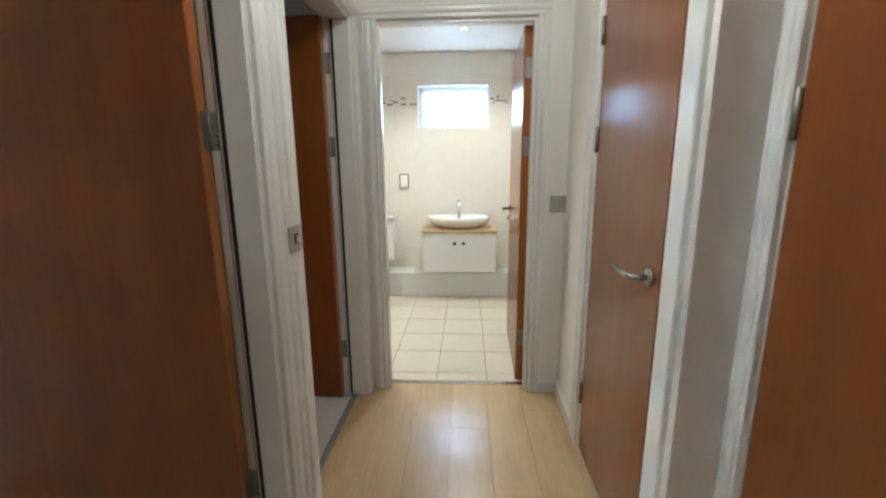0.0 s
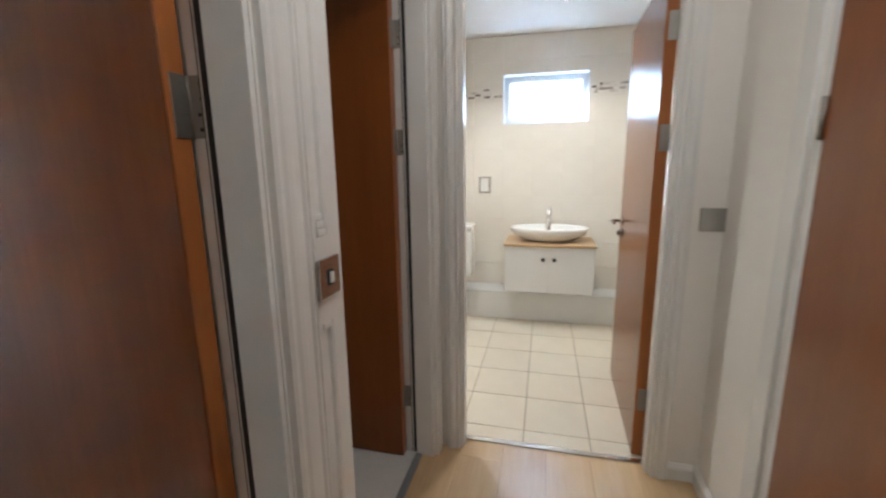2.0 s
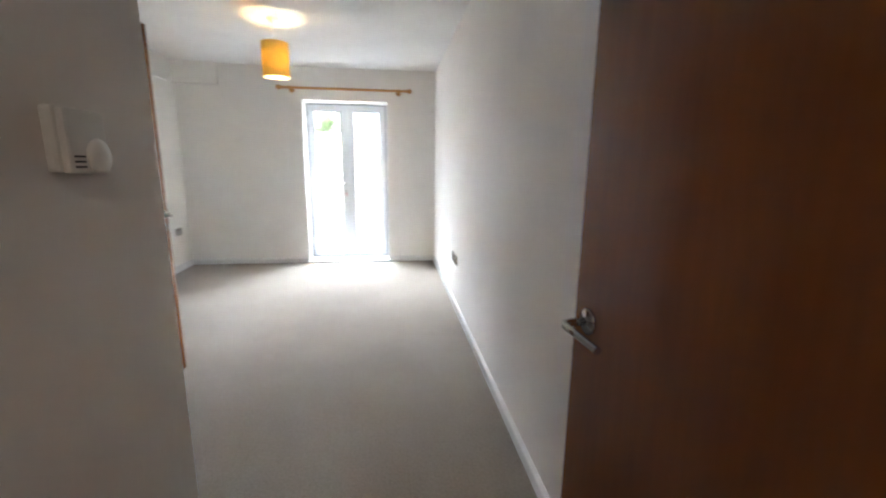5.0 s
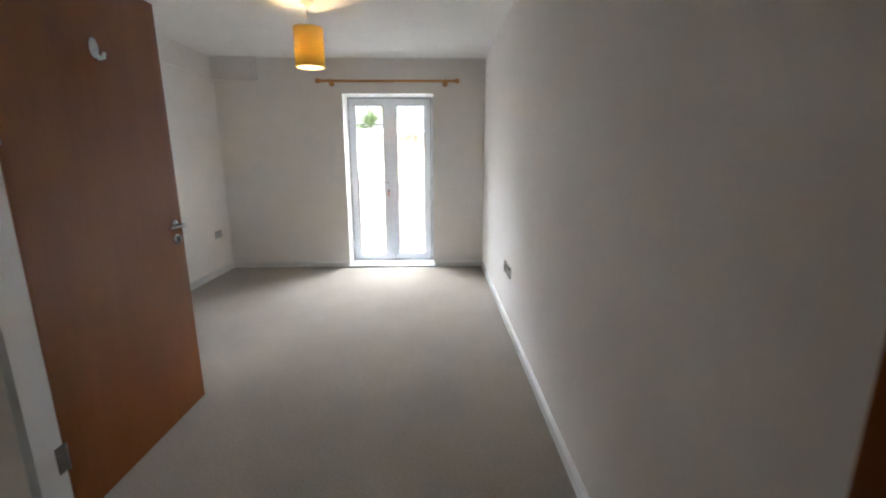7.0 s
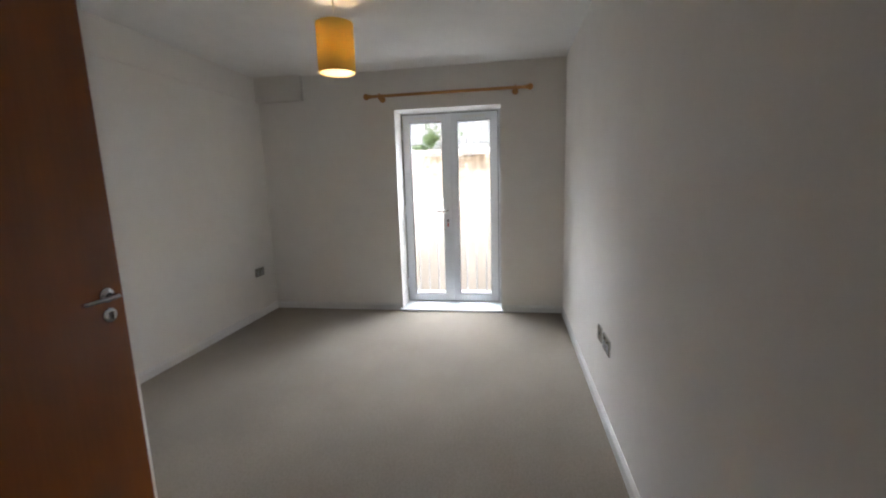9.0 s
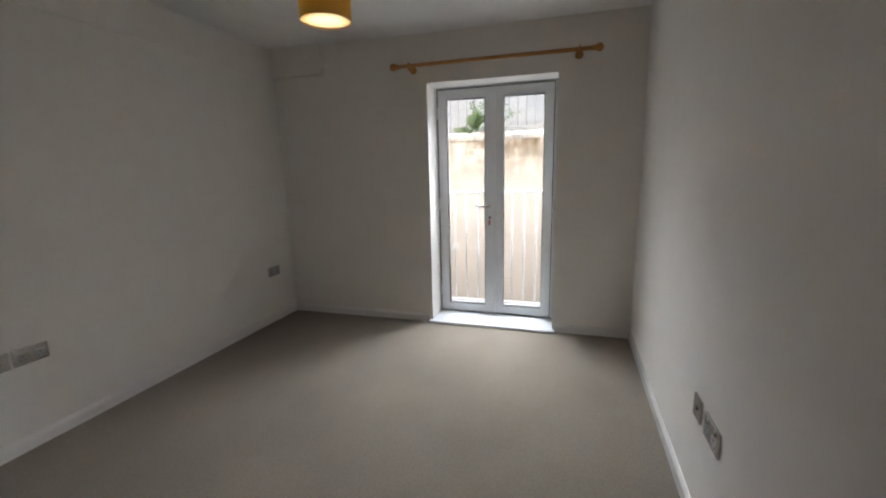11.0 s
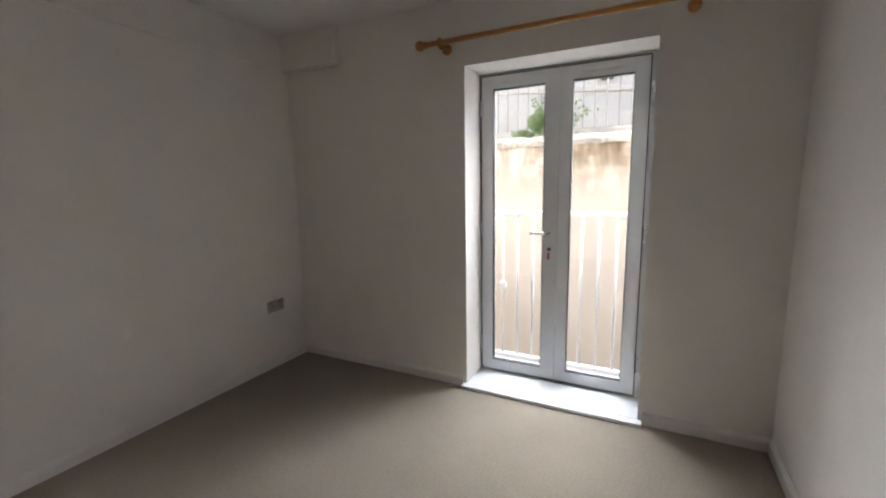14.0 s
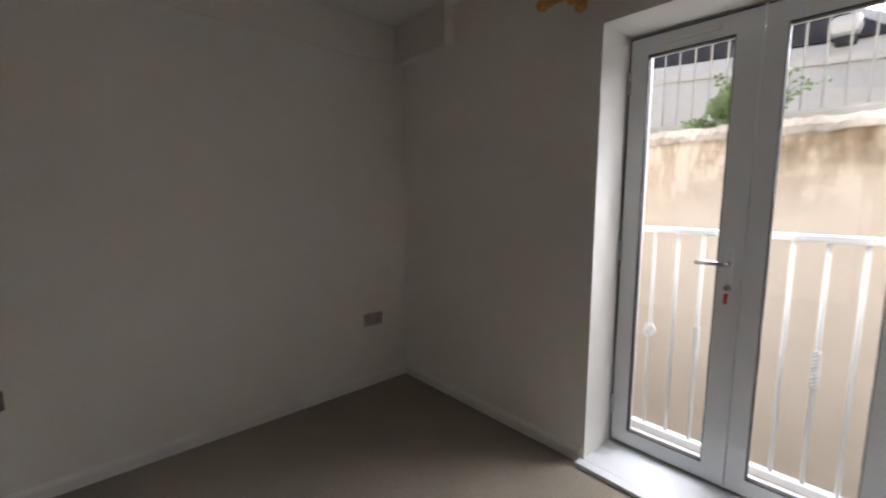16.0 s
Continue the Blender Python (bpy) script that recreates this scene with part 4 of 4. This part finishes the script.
def parked_car():
    c = thing("parked_car", "silver grey hatchback parked at the kerb", "car", pose(-10.45, 0.3, STREET - 0.13))

    def belt(y):
        return 1.036 - 0.073 * y
    side = [(-1.9, 0.30), (-1.95, 0.55), (-1.90, 0.90), (-1.72, 0.98), (-1.45, 1.42), (-1.0, 1.50), (0.2, 1.48), (0.95, 1.02), (1.75, 0.88), (1.98, 0.66), (2.0, 0.32), (1.65, 0.22), (-1.6, 0.22)]
    bm = bmesh.new()
    cols = []
    for k, (x, inset) in enumerate(((0.0, 0.06), (-0.06, 0.0), (-1.64, 0.0), (-1.7, 0.06))):
        ring = []
        for y, z in side:
            lean = 0.16 * max(0, (z - 0.92) / 0.55)
            xx = x - lean if k < 2 else x + lean
            ring.append(bm.verts.new((xx, y * (1 - inset * 0.15), z - (inset * 0.25 if z > 1 else 0))))
        cols.append(ring)
    for a, b in zip(cols, cols[1:]):
        for q in range(len(side)):
            bm.faces.new((a[q], a[(q + 1) % len(side)], b[(q + 1) % len(side)], b[q]))
    bm.faces.new(cols[0])
    bm.faces.new(cols[-1][::-1])
    body = part("body", bm, CAR_PAINT, c)
    for y0, y1, t0, t1 in ((-1.40, -0.42, -1.22, -0.42), (-0.34, 0.78, -0.34, 0.22)):
        w = bmesh.new()
        f = [w.verts.new(p) for p in ((0.012 - 0.32 * (belt(y0) - 0.985), y0, belt(y0)), (0.012 - 0.32 * (belt(y1) - 0.985), y1, belt(y1)), (-0.125, t1, 1.40), (-0.125, t0, 1.40))]
        g = [w.verts.new(v.co + Vector((-0.04, 0, 0))) for v in f]
        w.faces.new(f)
        w.faces.new(g[::-1])
        for q in range(4):
            w.faces.new((f[q], g[q], g[(q + 1) % 4], f[(q + 1) % 4]))
        part("side_window", w, DARK_GLASS, c, "dark tinted side window")
    for y in (-0.38, 0.9):
        part("door_seam", box(-0.006, 0.004, y - 0.004, y + 0.004, 0.3, 0.96), RUBBER, c)
    part("shoulder", extrude_profile(bmesh.new(), [(-0.06, -0.19), (0.004, -0.19), (0.026, -0.14), (0.02, -0.11), (-0.012, -0.018), (-0.06, -0.015)], (0, -1.66, belt(-1.66)), (1, 0, 0), (0, 0, 1), Vector((0, 1, -0.073)).normalized(), 2.85), CAR_PAINT, c, "silver shoulder crease below the windows")
    part("door_handle", box(0.015, 0.045, -0.28, -0.1, 0.82, 0.85, bevel=0.01), CAR_PAINT, c)
    wm = part("wing_mirror", box(0.0, 0.21, 0.34, 0.54, 1.0, 1.16, bevel=0.06), CAR_PAINT, c, "silver wing mirror housing")
    part("mirror_foot", box(-0.02, 0.13, 0.37, 0.51, 0.94, 1.02, bevel=0.02), RUBBER, wm, "black mirror foot")
    part("mirror_glass", box(0.02, 0.19, 0.325, 0.35, 1.01, 1.135, bevel=0.01), DARK_GLASS, wm, "dark mirror glass")
    part("sill_trim", box(-0.01, 0.014, -1.15, 1.1, 0.24, 0.33, bevel=0.01), RUBBER, c)
    for y in (-1.56, 1.3):
        wh = part("wheel", lathe(bmesh.new(), [(0.2, -0.2), (0.30, -0.19), (0.315, -0.16), (0.315, -0.03), (0.30, 0.0), (0.21, 0.005)], 28, pose(0.0, y, 0.315, 0, 90, 0)), RUBBER, c, "black tyre")
        part("rim", lathe(bmesh.new(), [(0.2, -0.05), (0.2, 0.008), (0.06, 0.02), (0.03, 0.024)], 20, pose(0.0, y, 0.315, 0, 90, 0)), STEEL, wh)
    return c


parked_car()


def weed(y, n, tall, seed):
    """A clump of self-sown fern on the coping: arching stems with paired leaflets."""
    r = random.Random(seed)
    t = thing("fern", "green self-sown fern growing on the wall top", "plant", pose(-8.56, y, 1.745), group="ferns on the coping")
    stems, leaves = bmesh.new(), bmesh.new()
    for _ in range(n):
        a, h, reach = r.uniform(0, 6.28), r.uniform(0.5, 1.0) * tall, r.uniform(0.05, 0.2)
        pts = [Vector((0.6 * reach * u * u * math.cos(a), reach * u * (0.4 + u) * math.sin(a) + 0.02 * math.sin(5 * u), h * u * (1.25 - 0.45 * u))) for u in (k / 7 for k in range(8))]
        tube(stems, pts, [0.003 - 0.0003 * k for k in range(8)], 5)
        for k in range(2, 8):
            d = (pts[k] - pts[k - 1]).normalized()
            for sgn in (-1, 1):
                side = (d.cross(Vector((math.cos(a), math.sin(a), 0.3))).normalized() * sgn + d * 0.5 + Vector((0, 0, r.uniform(-0.3, 0.2)))).normalized()
                ln, wd = r.uniform(0.04, 0.075) * (1.15 - k / 12), 0.014
                across = side.cross(d).normalized() * 0.3 + d * 0.9
                p = pts[k]
                vs = [leaves.verts.new(q) for q in (p, p + side * ln * 0.5 + across * wd, p + side * ln - Vector((0, 0, 0.008)), p + side * ln * 0.5 - across * wd)]
                leaves.faces.new(vs)
    part("stems", stems, LEAF, t)
    part("fronds", leaves, LEAF, t)


weed(0.30, 9, 0.26, 1)
weed(0.36, 11, 0.42, 2)
weed(0.60, 10, 0.40, 3)
weed(0.22, 6, 0.10, 4)

# ---- floors and tiles, piece by piece ----
W = 0.190
for c in range(8):
    x0 = -1.498 + c * W
    x1 = min(x0 + W - 0.0006, HX2)
    if x0 >= HX2 - 0.01:
        break
    y = -1.4 - (0.0, 0.52, 0.21, 0.83, 0.37, 0.66, 0.1, 0.45)[c]
    while y < END0 + 0.055:
        a, b = max(y, -1.4), min(y + 1.18 - 0.0006, END0 + 0.0545)
        if b - a > 0.02:
            pl = new("plank", mesh_of("plank", box(0, x1 - x0, 0, b - a, -0.008, 0, bevel=0.0008), LAMINATE))
            pl.parent = bpy.data.objects["floor_hall_base"]
            pl.matrix_parent_inverse = Matrix()
            pl.location = (x0, a, 0)
        y += 1.18

P, G = 0.308, 0.005
tile_full = mesh_of("floor_tile", box(0, P - G, 0, P - G, -0.004, 0, bevel=0.001), FLOOR_TILE)
for i in range(-5, 5):
    for k in range(-1, 7):
        x0, y0 = -1.034 + i * P + G / 2, 3.047 + k * P + G / 2
        x1, y1 = min(x0 + P - G, BATH_X1), min(y0 + P - G, 4.60)
        a0, b0 = max(x0, BATH_X0), max(y0, END0 + 0.086)
        if x1 - a0 < 0.01 or y1 - b0 < 0.01:
            continue
        whole = abs(x1 - a0 - P + G) < 1e-6 and abs(y1 - b0 - P + G) < 1e-6
        tl = new("floor_tile", tile_full if whole else mesh_of("floor_tile", box(0, x1 - a0, 0, y1 - b0, -0.004, 0, bevel=0.001), FLOOR_TILE))
        tl.parent = bpy.data.objects["floor_bath_base"]
        tl.location = (a0, b0, 0)

north = bpy.data.objects["wall_bath_north"]
TW, TH = 0.25, 0.20
for rows_z in ((0.24, 1.862), (1.940, BATH_C)):
    z = rows_z[0]
    while z < rows_z[1] - 0.005:
        zt = min(z + TH, rows_z[1])
        x = -2.335
        while x < BATH_X1 - 0.01:
            xe = min(x + TW, BATH_X1)
            spans = [(x, xe)]
            if z < BW[3] and zt > BW[2]:
                spans = [(a, b) for a, b in ((x, min(xe, BW[0])), (max(x, BW[1]), xe)) if b - a > 0.01]
            pieces = [(a, b, z, zt) for a, b in spans]
            if z < BW[3] and zt > BW[2]:
                ia, ib = max(x, BW[0]), min(xe, BW[1])
                if ib - ia > 0.01:
                    if z < BW[2] - 0.01:
                        pieces.append((ia, ib, z, BW[2]))
                    if zt > BW[3] + 0.01:
                        pieces.append((ia, ib, BW[3], zt))
            for a, b, c, d in pieces:
                wt = new("wall_tile", mesh_of("wall_tile", box(0.0008, b - a - 0.0008, -0.007, 0, 0.0008, d - c - 0.0008), WALL_TILE))
                wt.parent = north
                wt.location = (a, BATH_Y, c)
            x += TW
        z += TH

mm, mn, ml, mb = material("mosaic_border")
geo = mn.new("ShaderNodeNewGeometry")
cr = ramp(mn, ml, geo.outputs["Random Per Island"], [(0.0, (0.20, 0.15, 0.13)), (0.22, (0.42, 0.35, 0.31)), (0.36, (0.80, 0.75, 0.67)), (1.0, (0.86, 0.80, 0.72))])
ml.new(cr, mb.inputs["Base Color"])
mb.inputs["Roughness"].default_value = 0.15
bd = bmesh.new()
rnd = random.Random(9)
for row in range(4):
    x = BATH_X0 + 0.002
    while x < BATH_X1 - 0.03:
        ln = rnd.choice((0.022, 0.034, 0.05))
        if not (x + ln > BW[0] and x < BW[1]):
            add_box(bd, x, x + ln - 0.002, BATH_Y - 0.007, BATH_Y, 1.864 + row * 0.019, 1.881 + row * 0.019)
        x += ln
mo = new("mosaic_border", mesh_of("mosaic_border", bd, mm))
mo.parent = north
tagged(mo, "strip of brown and cream glass mosaic", "", "", "stuff")
